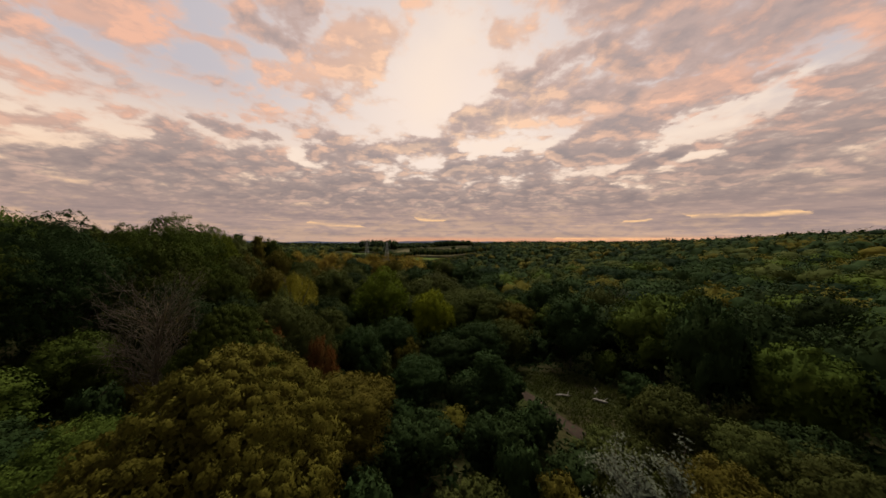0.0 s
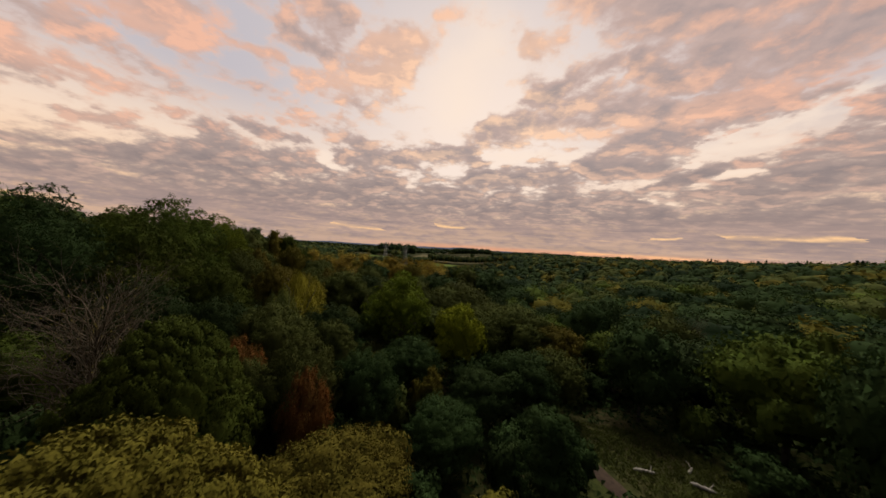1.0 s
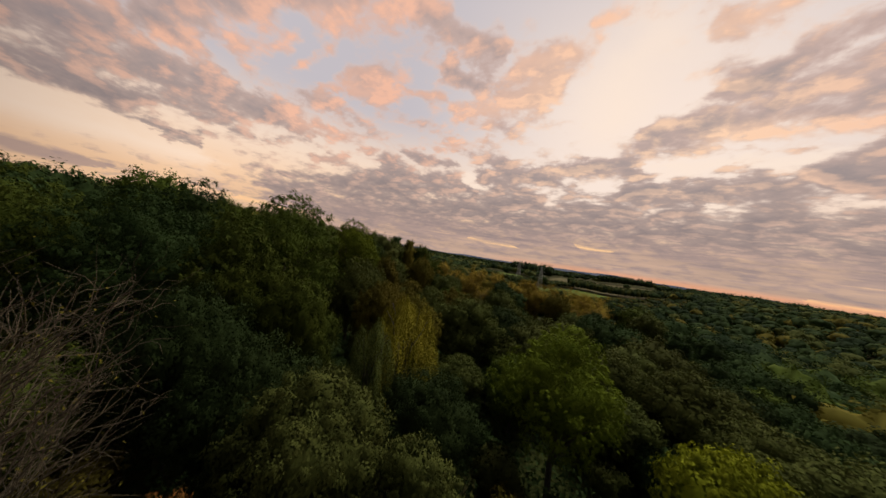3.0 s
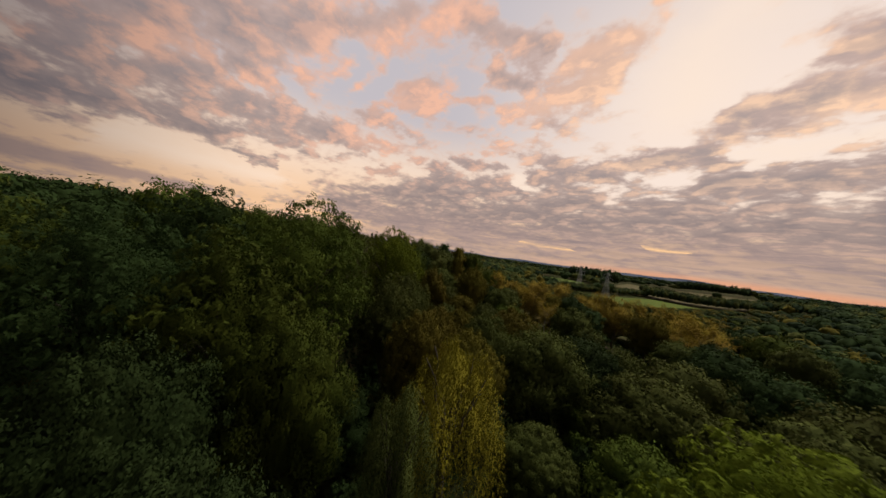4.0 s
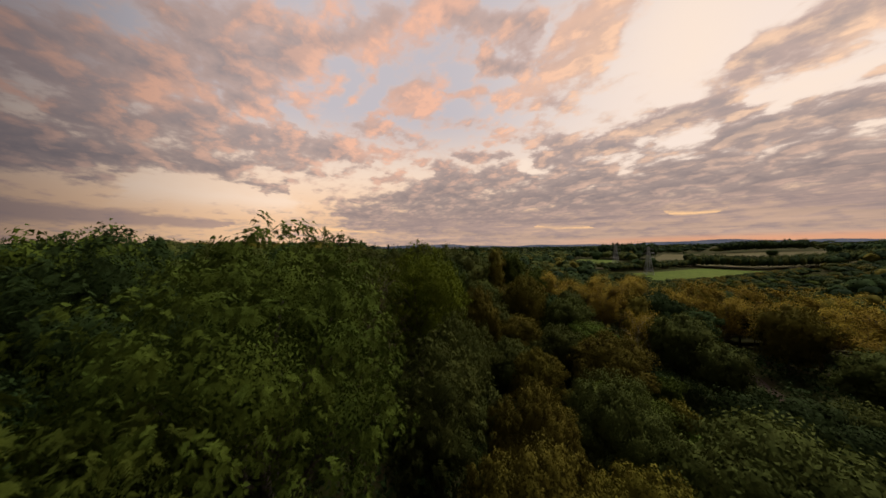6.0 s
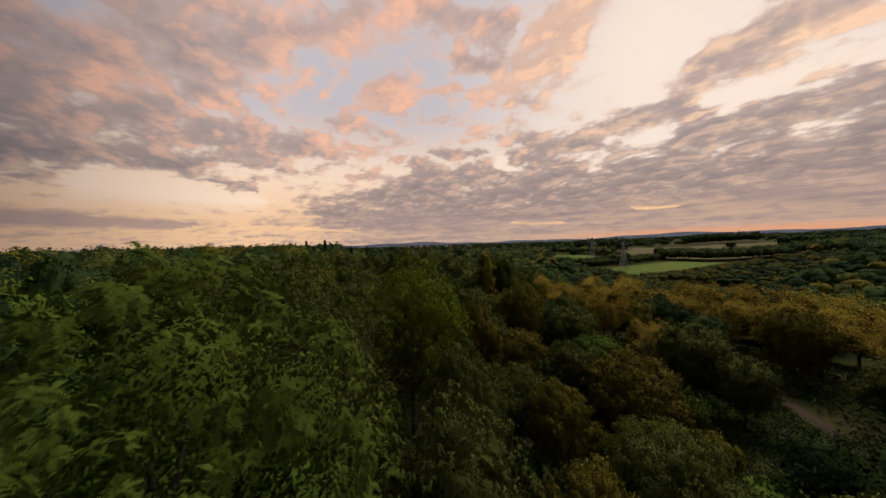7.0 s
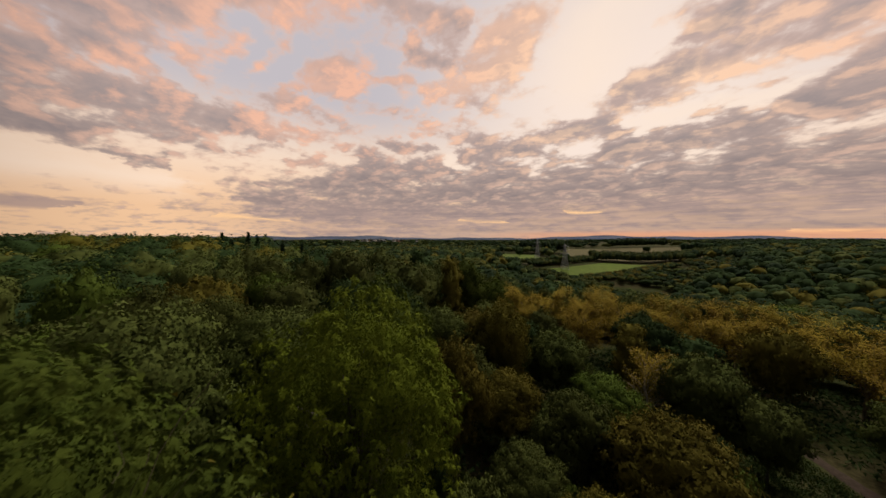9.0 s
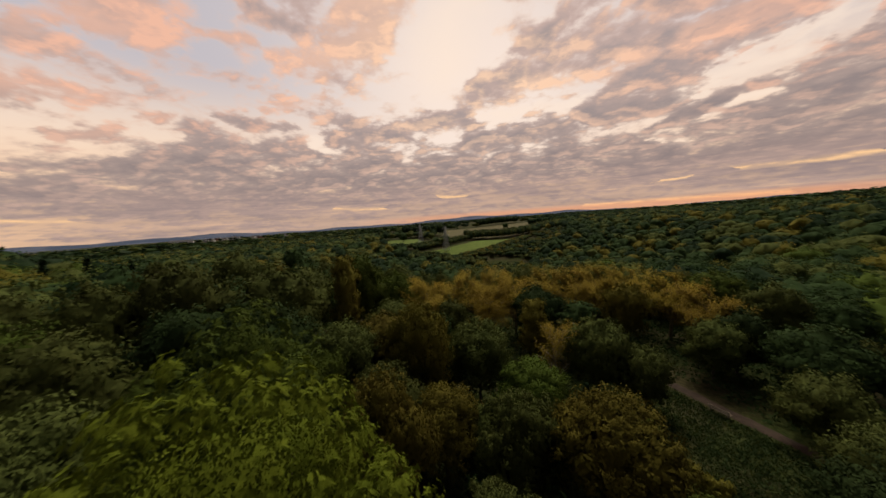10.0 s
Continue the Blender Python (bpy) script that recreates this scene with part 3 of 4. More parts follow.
def land(x, y):
    """Height of the ground: a flat glade, a rise to the west, a dale to the north with fields beyond, a wooded ridge to the east."""
    x, y = np.asarray(x, float), np.asarray(y, float)
    u = x * 0.86 + y * 0.22
    ridge = (7.5 + 7.0 * smooth(0.5, 1.2, x / (np.abs(y) + 50))) * smooth(75, 240, u) * (1 - 0.8 * smooth(900, 1800, np.hypot(x, y)))
    r = np.hypot(x * 0.45 + 16, y - 45)
    north = np.interp(np.where(y > 45, r, 0), *NORTH) * (1 - smooth(70, 190, u)) * smooth(-260, -120, x - 0.4 * y)
    west = 6.0 * smooth(40, 72, -x) * smooth(105, 75, y + 0.25 * x) * (1 - 0.6 * smooth(300, 900, np.hypot(x, y)))
    dell = -7.0 * np.exp(-((x - 38) ** 2 + (y - 92) ** 2) / 1500.0) * smooth(-5, 22, x)
    roll = 0.4 * np.sin(x * 0.05 + 1) * np.sin(y * 0.04) * smooth(75, 130, np.hypot(x + 8, y - 50))
    far_west = 6.5 * smooth(75, 190, -x) * (1 - smooth(110, 220, y)) * (1 - 0.7 * smooth(400, 900, np.hypot(x, y)))
    village = 11.0 * np.exp(-((x + 726) ** 2 + (y - 785) ** 2) / 26000.0)
    return ridge + north + west + far_west + dell + roll + village


def ground():
    s = np.linspace(-1, 1, 190)
    g = np.sinh(s * 5.2) / np.sinh(5.2) * 4600
    X, Y = np.meshgrid(g, g + 40, indexing="ij")
    v = np.stack([X, Y, land(X, Y)], -1).reshape(-1, 3)
    n = len(s)
    i = (np.arange(n - 1)[:, None] * n + np.arange(n - 1)[None]).ravel()
    me = mesh_of("ground", v, np.stack([i, i + n, i + n + 1, i + 1], 1), GROUND, True)
    tagged(new("ground", me), "rough grass and leaf litter on the woodland floor", "ground", kind="structure")


ground()


def part(name, me, parent, label=""):
    ob = new(name, me)
    ob.parent = parent
    return tagged(ob, label)


# ---- tree stock ----
STOCK = {}


def stock(key, wood, crown, h, r, bark):
    STOCK[key] = (mesh_of(key + "_trunk", *wood, bark, True), mesh_of(key + "_crown", crown[0], crown[1], normals=crown[2]) if crown else None, h, r)
    if crown:
        STOCK[key][1].materials.append(None)


rng = np.random.default_rng(7)
FORMS = {"round": ("round", 10, 5, 0.25), "oak": ("oak", 12, 5, 0.25), "oak_b": ("oak", 11, 5, 0.25), "tall": ("tall", 12, 3.6, 0.6)}
for key, (form, h, r, droop) in FORMS.items():
    n = 0.75 if key == "tall" else 1.0
    stock(key + "_fine", *broadleaf(rng, form, h, r, int(170 * n), 130, 0.14, droop=droop, coarse=True), h, r, BARK)
    stock(key, *broadleaf(rng, form, h, r, int(120 * n), 76, 0.21, droop=droop, coarse=True), h, r, BARK)
    stock(key + "_far", *broadleaf(rng, form, h, r, int(80 * n), 40, 0.32, droop=droop, coarse=True), h, r, BARK)
stock("dome", *broadleaf(rng, "round", 10, 5, 560, 170, 0.095, coarse=True), 10, 5, BARK)
stock("chestnut", *broadleaf(rng, "chestnut", 18, 7, 500, 13, 0.088, coarse=True, feathered=True), 18, 7, BARK)
stock("ash", *broadleaf(rng, "chestnut", 16, 5.4, 330, 8, 0.11, coarse=True, feathered=True), 16, 5.4, BARK)
stock("shrub", *broadleaf(rng, "shrub", 4, 2.6, 110, 60, 0.13, coarse=True), 4, 2.6, BARK)
stock("shrub_far", *broadleaf(rng, "shrub", 4, 2.6, 48, 26, 0.27, coarse=True), 4, 2.6, BARK)
stock("shrub_b", *broadleaf(rng, "shrub", 3.4, 2.6, 100, 60, 0.13, coarse=True), 3.4, 2.6, BARK)
stock("willow", *willow(rng, 11, 3.4, 1500, 22, 0.135), 11, 3.4, BARK)
stock("poplar", *twiggy(rng, 12, 3.2, 330, 15000, 0.15), 12, 3.2, TWIG)
stock("slim", *twiggy(rng, 11, 2.6, 260, 5200, 0.15), 11, 2.6, PALE)
stock("bare", *twiggy(rng, 11, 4.0, 1000, 700, 0.09, 0.9, 0.72), 11, 4.0, DRY)
stock("fir", *conifer(rng, 12, 2.6, 16, 190, 0.55), 12, 2.6, BARK)
stock("fir_far", *conifer(rng, 12, 2.6, 10, 60, 0.9), 12, 2.6, BARK)

TREES = []
SPINE = ((0, 0), (-5, 16), (-14, 31), (-30, 41), (-44, 56))


def glade(x, y):
    """Distance from the middle line of the place."""
    best = 1e9
    for (ax, ay), (bx, by) in zip(SPINE, SPINE[1:]):
        dx, dy = bx - ax, by - ay
        t = min(1, max(0, ((x - ax) * dx + (y - ay) * dy) / (dx * dx + dy * dy)))
        best = min(best, math.hypot(x - ax - t * dx, y - ay - t * dy))
    return best



def tree(kind, x, y, h, r, tint=None, label="", name="tree", category="tree", group="", turn=None):
    """A tree of that stock on the ground at x, y, as high as h with a crown of radius r."""
    if kind in FORMS:
        d = glade(x, y)
        kind += "_fine" if d < 14.5 else "_far" if d > 31 else ""
    trunk, crown, h0, r0 = STOCK[kind]
    root = new(name)
    turn = random.uniform(0, 360) if turn is None else turn
    root.matrix_basis = pose(x, y, float(land(x, y)), 0, 0, turn) @ Matrix.Diagonal((r / r0, r / r0, h / h0, 1))
    part("trunk", trunk, root)
    if crown:
        c = part("crown", crown, root)
        c.material_slots[0].link = "OBJECT"
        c.material_slots[0].material = LEAF[tint or "brown"]
    tagged(root, label, category, group)
    TREES.append((x, y, r))
    return root


WORDS = {"dark": "dark green", "green": "fresh green", "fresh": "bright fresh green", "lime": "yellow-green", "olive": "olive green", "brown": "olive-brown autumn", "gold": "golden yellow", "rust": "rust red autumn", "poplar": "thin brown autumn", "silver": "silvery grey", "fir": "blackish green"}
HERO = [
    # kind, x, y, height, radius, tint
    ("dome", -9.4, 12.4, 11.8, 5.1, "brown"),
    ("dome", -15.4, 20.0, 12.0, 3.6, "green"),
    ("oak_b", -10.9, 24.0, 8.4, 1.5, "rust"),
    ("oak_b", -12.6, 26.2, 9.6, 2.6, "olive"),
    ("oak_b", -17.4, 26.2, 9.0, 1.8, "rust"),
    ("oak", -15.4, 24.9, 8.4, 2.0, "olive"),
    ("oak", -9.0, 29.0, 8.2, 2.7, "dark"),
    ("tall", -13.4, 33.6, 8.4, 2.6, "olive"),
    ("oak", -18.8, 32.0, 10.4, 3.6, "olive"),
    ("oak_b", -23.5, 31.5, 10.6, 3.4, "dark"),
    ("oak_b", -16.6, 39.0, 9.0, 3.4, "dark"),
    ("shrub_b", -4.6, 33.6, 5.8, 2.2, "brown"),
    ("oak", -6.5, 36.5, 7.0, 3.0, "dark"),
    ("oak_b", -2.4, 27.8, 5.4, 2.8, "dark"),
    ("oak", 0.6, 33.4, 5.6, 2.8, "dark"),
    ("tall", 4.6, 25.8, 6.4, 2.4, "dark"),
    ("shrub", 3.8, 20.0, 4.6, 2.6, "dark"),
    ("shrub", -2.0, 19.5, 4.6, 3.0, "dark"),
    ("shrub_b", 2.0, 14.5, 3.8, 3.0, "olive"),
    ("ash", -9.8, 46.4, 12.6, 4.2, "fresh"),
    ("round", -1.7, 42.3, 9.5, 3.1, "lime"),
    ("oak", 6.8, 49.0, 9.2, 5.0, "olive"),
    ("round", 11.5, 46.0, 7.6, 4.2, "brown"),
    ("oak_b", 0.4, 58.0, 9.4, 4.6, "olive"),
    ("oak", -1.2, 70.0, 9.6, 4.6, "olive"),
    ("willow", -24.3, 45.3, 12.4, 3.9, "gold"),
    ("round", -27.0, 51.0, 10.6, 3.4, "brown"),
    ("willow", -24.2, 41.2, 10.8, 2.4, "olive"),
    ("round", -30.2, 48.0, 11.8, 3.4, "brown"),
    ("round", -33.4, 53.6, 11.0, 3.0, "brown"),
    ("oak", -23.4, 58.2, 11.2, 4.2, "olive"),
    ("oak_b", -30.4, 59.4, 10.8, 3.2, "olive"),
    ("oak", -21.8, 67.0, 9.6, 4.2, "dark"),
    ("oak_b", -18.0, 71.6, 8.4, 3.4, "olive"),
    ("oak_b", -12.4, 69.0, 9.2, 4.4, "olive"),
    ("oak", -14.0, 59.5, 9.6, 4.8, "olive"),
    ("oak_b", -12.6, 80.0, 7.0, 3.2, "olive"),
    ("chestnut", -40.6, 41.4, 20.2, 6.8, "green"),
    ("ash", -35.6, 35.2, 16.6, 4.4, "green"),
    ("oak_b", -30.4, 30.6, 12.0, 3.6, "dark"),
    ("oak", -29.2, 37.0, 13.0, 3.2, "green"),
    ("ash", -38.4, 50.6, 13.8, 3.6, "olive"),
    ("chestnut", -41.0, 30.2, 17.6, 5.8, "dark"),
    ("ash", -50.5, 35.4, 18.6, 5.6, "dark"),
    ("oak", -58.0, 34.5, 17.5, 5.5, "green"),
    ("oak_b", -67.0, 27.0, 14.0, 6.4, "dark"),
    ("oak", -56.0, 21.0, 16.2, 6.2, "dark"),
    ("chestnut", -45.0, 23.5, 17.6, 6.0, "green"),
    ("chestnut", -48.6, 47.6, 19.2, 5.6, "green"),
    ("ash", -55.6, 48.6, 16.4, 4.8, "green"),
    ("oak", -62.0, 53.5, 14.0, 5.0, "olive"),
    ("oak_b", -65.0, 43.0, 15.0, 5.2, "green"),
    ("chestnut", -50.6, 59.4, 18.0, 5.6, "fresh"),
    ("ash", -56.5, 66.8, 15.6, 4.8, "green"),
    ("oak_b", -61.5, 73.6, 13.0, 4.8, "dark"),
    ("bare", -24.8, 23.8, 14.0, 4.5, None),
    ("bare", -44.6, 47.8, 17.4, 4.2, None),
    ("oak_b", -42.5, 57.0, 13.4, 3.0, "olive"),
    ("round", -43.0, 66.8, 8.4, 3.2, "olive"),
    ("round", -38.6, 65.0, 8.8, 2.8, "brown"),
    ("round", -40.6, 75.0, 8.8, 3.2, "olive"),
    ("oak", -46.8, 75.8, 8.4, 3.2, "brown"),
    ("oak_b", -52.4, 77.8, 8.2, 3.6, "olive"),
    ("round", -43.5, 86.4, 10.5, 4.4, "olive"),
    ("oak", -55.5, 88.0, 8.6, 4.4, "brown"),
    ("oak_b", -56.5, 97.0, 8.0, 4.4, "olive"),
    ("slim", -34.0, 88.0, 10.2, 2.4, "poplar"),
    ("round", -28.9, 87.6, 9.9, 4.0, "olive"),
    ("round", -25.0, 85.2, 7.6, 2.9, "olive"),
    ("fir", -32.0, 83.6, 4.4, 1.8, "fir"),
    ("shrub", -33.6, 81.6, 3.2, 1.6, "gold"),
    ("poplar", -52.0, 103.0, 12.6, 4.6, "poplar"),
    ("poplar", -47.5, 110.0, 12.8, 4.8, "poplar"),
    ("poplar", -41.5, 112.5, 13.2, 4.8, "poplar"),
    ("poplar", -41.0, 99.0, 12.9, 4.0, "poplar"),
    ("poplar", -35.5, 108.0, 13.0, 4.8, "poplar"),
    ("poplar", -29.5, 109.0, 12.6, 4.6, "poplar"),
    ("poplar", -24.5, 106.5, 12.4, 4.6, "poplar"),
    ("poplar", -19.0, 111.0, 12.6, 4.8, "poplar"),
    ("poplar", -14.0, 109.5, 12.2, 4.8, "poplar"),
    ("poplar", -10.0, 103.0, 12.0, 4.6, "poplar"),
    ("poplar", -10.0, 96.0, 11.4, 4.4, "poplar"),
    ("oak", -13.0, 91.0, 8.0, 3.4, "olive"),
    ("oak", 28.4, 49.2, 11.0, 3.4, "olive"),
    ("bare", 31.8, 50.0, 11.0, 2.6, None),
    ("oak_b", 40.0, 44.0, 10.0, 5.4, "dark"),
    ("oak", 49.0, 57.5, 12.0, 5.6, "dark"),
    ("oak_b", 57.0, 45.5, 11.0, 5.4, "dark"),
    ("poplar", 8.3, 9.6, 9.0, 2.6, "silver"),
    ("shrub", 12.2, 20.4, 3.2, 2.2, "olive"),
    ("shrub_b", 12.6, 16.8, 3.4, 2.4, "olive"),
    ("round", 14.8, 14.0, 5.4, 2.6, "brown"),
    ("round", 17.4, 20.8, 6.0, 2.8, "olive"),
    ("shrub", 9.8, 13.6, 7.2, 2.4, "olive"),
    ("round", 19.6, 17.0, 5.4, 2.6, "olive"),
    ("round", 20.6, 13.4, 6.0, 2.8, "olive"),
    ("shrub_b", 13.6, 8.6, 4.6, 3.0, "brown"),
    ("shrub", 24.0, 17.5, 5.0, 3.2, "dark"),
    ("oak", 5.2, 36.4, 6.6, 3.4, "dark"),
    ("oak_b", 8.9, 38.6, 6.4, 3.0, "olive"),
    ("oak_b", 1.4, 46.6, 8.0, 3.6, "olive"),
    ("oak", 3.4, 53.0, 8.4, 4.0, "olive"),
    ("oak_b", -6.4, 60.0, 8.6, 4.0, "olive"),
    ("oak", -4.6, 66.0, 8.6, 4.0, "olive"),
    ("oak", -8.2, 84.0, 9.4, 4.5, "dark"),
    ("oak_b", -4.8, 75.6, 9.4, 4.5, "dark"),
    ("oak", -9.6, 91.6, 8.8, 3.2, "dark"),
]
for kind, x, y, h, r, tint in HERO:
    h *= 1.04
    shrubby = kind.startswith("shrub")
    form = {"willow": "weeping willow with hanging strands", "poplar": "half-bare feathery tree", "slim": "half-bare slender tree with pale trunk", "bare": "leafless tree with dry grey-brown branches", "chestnut": "big spreading tree with drooping clumps", "ash": "tall leafy tree with feathery sprays", "round": "dense dome-shaped tree", "tall": "narrow upright tree", "fir": "conical conifer"}.get(kind.split("_")[0], "broad bushy tree")
    if shrubby:
        tree(kind, x, y, h, r, tint, WORDS[tint] + " rounded shrub on rough grass", "shrub", "shrub", "shrubs of the clearing")
    else:
        tree(kind, x, y, h, r, tint, ((WORDS[tint] + " ") if tint else "") + form + " standing in woodland", category="tree", group="trees of the wood")

# ---- path, clearing and fields ----
WAY = [(32.0, -4.0), (26.0, 8.0), (17.0, 18.6), (12.6, 23.8), (9.9, 30.2), (-3.0, 57.0), (-15.6, 82.8), (-19.3, 91.7), (-24.0, 104.0), (-31.0, 118.0)]


def way_x(y):
    return float(np.interp(y, [p[1] for p in WAY], [p[0] for p in WAY]))


def open_ground(x, y):
    """Path and clearings, kept free of trees."""
    o = x - way_x(y)
    return (y < 32 or 70 < y < 104) and -2.6 < o < 2.6 or -1.2 < o < 1.2 and y < 110 or 0 < o < 11 and 18 < y < 36 or -15 < o < 0 and 69 < y < 93


def quad_sheet(name, corners, material, label, category, lift, n=24, kind="structure"):
    """A sheet over four corners that follows the ground."""
    a, b, c, d = (np.array(p, float) for p in corners)
    s, t = np.meshgrid(np.linspace(0, 1, n), np.linspace(0, 1, n), indexing="ij")
    s, t = s[..., None], t[..., None]
    p = (a * (1 - s) + b * s) * (1 - t) + (d * (1 - s) + c * s) * t
    z = land(p[..., 0], p[..., 1]) + lift
    v = np.concatenate([p, z[..., None]], -1).reshape(-1, 3)
    i = (np.arange(n - 1)[:, None] * n + np.arange(n - 1)[None]).ravel()
    me = mesh_of(name, v, np.stack([i, i + n, i + n + 1, i + 1], 1), material, True)
    return tagged(new(name, me), label, category, kind=kind)


def footpath():
    y = np.linspace(-4, 118, 160)
    x = np.interp(y, [p[1] for p in WAY], [p[0] for p in WAY])
    k = np.ones(9) / 9
    x[4:-4] = np.convolve(x, k, "valid")
    d = unit(np.stack([np.gradient(x), np.gradient(y)], 1))
    side = np.stack([d[:, 1], -d[:, 0]], 1)
    w = 0.66 + 0.08 * np.sin(y * 1.3) + 0.06 * np.sin(y * 3.1)
    rows = []
    for f, z in ((-1.0, 0.02), (-0.85, 0.05), (0.0, 0.075), (0.85, 0.05), (1.0, 0.02)):
        q = np.stack([x, y], 1) + side * (w * f)[:, None]
        rows.append(np.concatenate([q, (land(q[:, 0], q[:, 1]) + z)[:, None]], 1))
    v = np.stack(rows, 1).reshape(-1, 3)
    n = len(y)
    i = (np.arange(n - 1)[:, None] * 5 + np.arange(4)[None]).ravel()
    me = mesh_of("footpath", v, np.stack([i, i + 1, i + 6, i + 5], 1), DIRT, True)
    tagged(new("footpath", me), "narrow footpath of reddish trodden gravel", "path", kind="structure")


footpath()
FIELDS = [((-84, 298), (-44, 290), (14, 390), (-34, 380)), ((-138, 322), (-92, 356), (-112, 430), (-152, 425)), ((-78, 372), (70, 432), (84, 640), (-92, 665)), ((90, 590), (240, 560), (260, 680), (110, 720))]
quad_sheet("field_1", FIELDS[0], MEADOW, "bright green grass field between hedges", "field", 0.25)
quad_sheet("field_2", FIELDS[1], MEADOW, "green sloping pasture below a plantation", "field", 0.25)
quad_sheet("field_3", FIELDS[2], STUBBLE, "pale stubble field beyond a hedge", "field", 0.3)
quad_sheet("field_4", FIELDS[3], STUBBLE, "pale stubble field on the far slope", "field", 0.3)


def in_field(x, y):
    r = np.hypot(x * 0.45 + 16, y - 45)
    hit = (r > 222) & (r < 252) & (x > -90) & (x < 5) & (y > 150)
    hit |= (x > -80) & (x < 30) & (y > 352) & (y < 430)
    for f in FIELDS:
        inside = np.ones(np.shape(x), bool)
        for (ax, ay), (bx, by) in zip(f, f[1:] + f[:1]):
            inside &= (bx - ax) * (y - ay) - (by - ay) * (x - ax) > -3 * math.hypot(bx - ax, by - ay)
        hit |= inside
    hit |= (np.hypot(x + 726, y - 785) < 150)
    hit |= (x > -150) & (x < -85) & (y > 292 + 0.3 * (x + 85) * -1) & (y < 356)
    return hit


# ---- the wood that fills the rest ----
def near_wood(x, y):
    """The stretch of wood that is passed close by."""
    t = np.clip(((x + 5) * -35 + (y - 15) * 60) / (35 ** 2 + 60 ** 2), 0, 1)
    return np.hypot(x + 5 + 35 * t, y - 15 - 60 * t) < 56


def top_level(x, y):
    """How high the wood grows at a place."""
    return 12.0 + 2.0 * float(smooth(40, 62, -x)) - 3.6 * float(smooth(-42, -30, x) * smooth(22, 10, x)) * (y < 90)


def fill():
    rnd = random.Random(5)
    made = 0
    tints = ["dark"] * 4 + ["green"] * 4 + ["olive"] * 7 + ["brown"] * 3
    for _ in range(40000):
        if made >= 225:
            break
        x, y = rnd.uniform(-100, 52), rnd.uniform(-2, 132)
        o = x - way_x(y)
        if x > -9 and y < 20 or -9 < o < 13 and 4 < y < 38 or -21 < o < 3 and 70 < y < 94:
            continue
        if not near_wood(x, y) or open_ground(x, y) or math.degrees(math.atan2(x, y + 3)) > 66:
            continue
        r = rnd.uniform(3.0, 5.2)
        if open_ground(x - r * 0.6, y) or open_ground(x + r * 0.6, y):
            continue
        if any((x - p) ** 2 + (y - q) ** 2 < ((0.86 if k < len(HERO) else 0.8) * (r + s)) ** 2 for k, (p, q, s) in enumerate(TREES)):
            continue
        h = top_level(x, y) * rnd.uniform(0.72, 1.08)
        kind = rnd.choice(["oak", "oak_b", "round", "oak", "tall"])
        tint = rnd.choice(tints if x < 5 else tints[:8] + ["dark"] * 8)
        tree(kind, x, y, h, r * (0.8 if kind.startswith("tall") else 1.0), tint, WORDS[tint] + " broad-leaved tree in dense woodland", group="trees of the wood")
        made += 1



def fill_shrubs():
    """Scrub in the gaps between the trees."""
    rnd = random.Random(15)
    made, placed = 0, list(TREES)
    for _ in range(20000):
        if made >= 150:
            break
        x, y = rnd.uniform(-60, 34), rnd.uniform(4, 96)
        o = x - way_x(y)
        if glade(x, y) > 34 or -3.6 < o < 11 and y < 38 or -15 < o < 3 and 66 < y < 95 or y < 14 and x > -4:
            continue
        r = rnd.uniform(1.5, 2.6)
        if any((x - p) ** 2 + (y - q) ** 2 < (0.72 * (r + s)) ** 2 for p, q, s in placed):
            continue
        tint = rnd.choice(["dark", "dark", "olive", "dark", "green", "brown"])
        tree("shrub_far", x, y, rnd.uniform(2.8, 5.2), r, tint, WORDS[tint] + " scrub bush under the trees", "shrub", "shrub", "scrub between the trees")
        placed.append((x, y, r))
        made += 1


fill()
fill_shrubs()

CLUMP = [broadleaf(np.random.default_rng(40 + k), kind, 10, 5, n, per, size, coarse=True)[1] for k, (kind, n, per, size) in enumerate(
    [("round", 52, 18, 0.42), ("oak", 52, 18, 0.42), ("oak", 52, 18, 0.42), ("round", 16, 4, 1.1), ("oak", 16, 4, 1.1), ("oak", 6, 2, 3.0), ("round", 6, 2, 3.0)])]


def canopy(name, x, y, h, r, pick, label, seed, tones=("dark", "dark", "olive", "dark", "brown", "fir", "dark", "green", "dark", "fir", "olive"), category="woodland"):
    """A mass of crowns as one mesh, from the clump stock."""
    rr = np.random.default_rng(seed)
    z, turn = land(x, y), rr.uniform(0, 6.283, len(x))
    which, tone = rr.choice(pick, len(x)), rr.integers(0, len(tones), len(x))
    vs, fs, ms, es, n0 = [], [], [], [], 0
    for k in range(len(x)):
        v, f, e = CLUMP[which[k]]
        c, s = math.cos(turn[k]), math.sin(turn[k])
        es.append(np.stack([e[:, 0] * c - e[:, 1] * s, e[:, 0] * s + e[:, 1] * c, e[:, 2]], 1))
        c, s = math.cos(turn[k]) * r[k] / 5, math.sin(turn[k]) * r[k] / 5
        w = np.stack([v[:, 0] * c - v[:, 1] * s + x[k], v[:, 0] * s + v[:, 1] * c + y[k], v[:, 2] * h[k] / 10 + z[k]], 1)
        vs.append(w)
        fs.append(f + n0)
        ms.append(np.full(len(f), tone[k], np.int32))
        n0 += len(v)
    me = mesh_of(name, np.concatenate(vs), np.concatenate(fs), normals=np.concatenate(es))
    for key in tones:
        me.materials.append(LEAF[key])
    me.polygons.foreach_set("material_index", np.concatenate(ms))
    return tagged(new(name, me), label, category, kind="stuff")


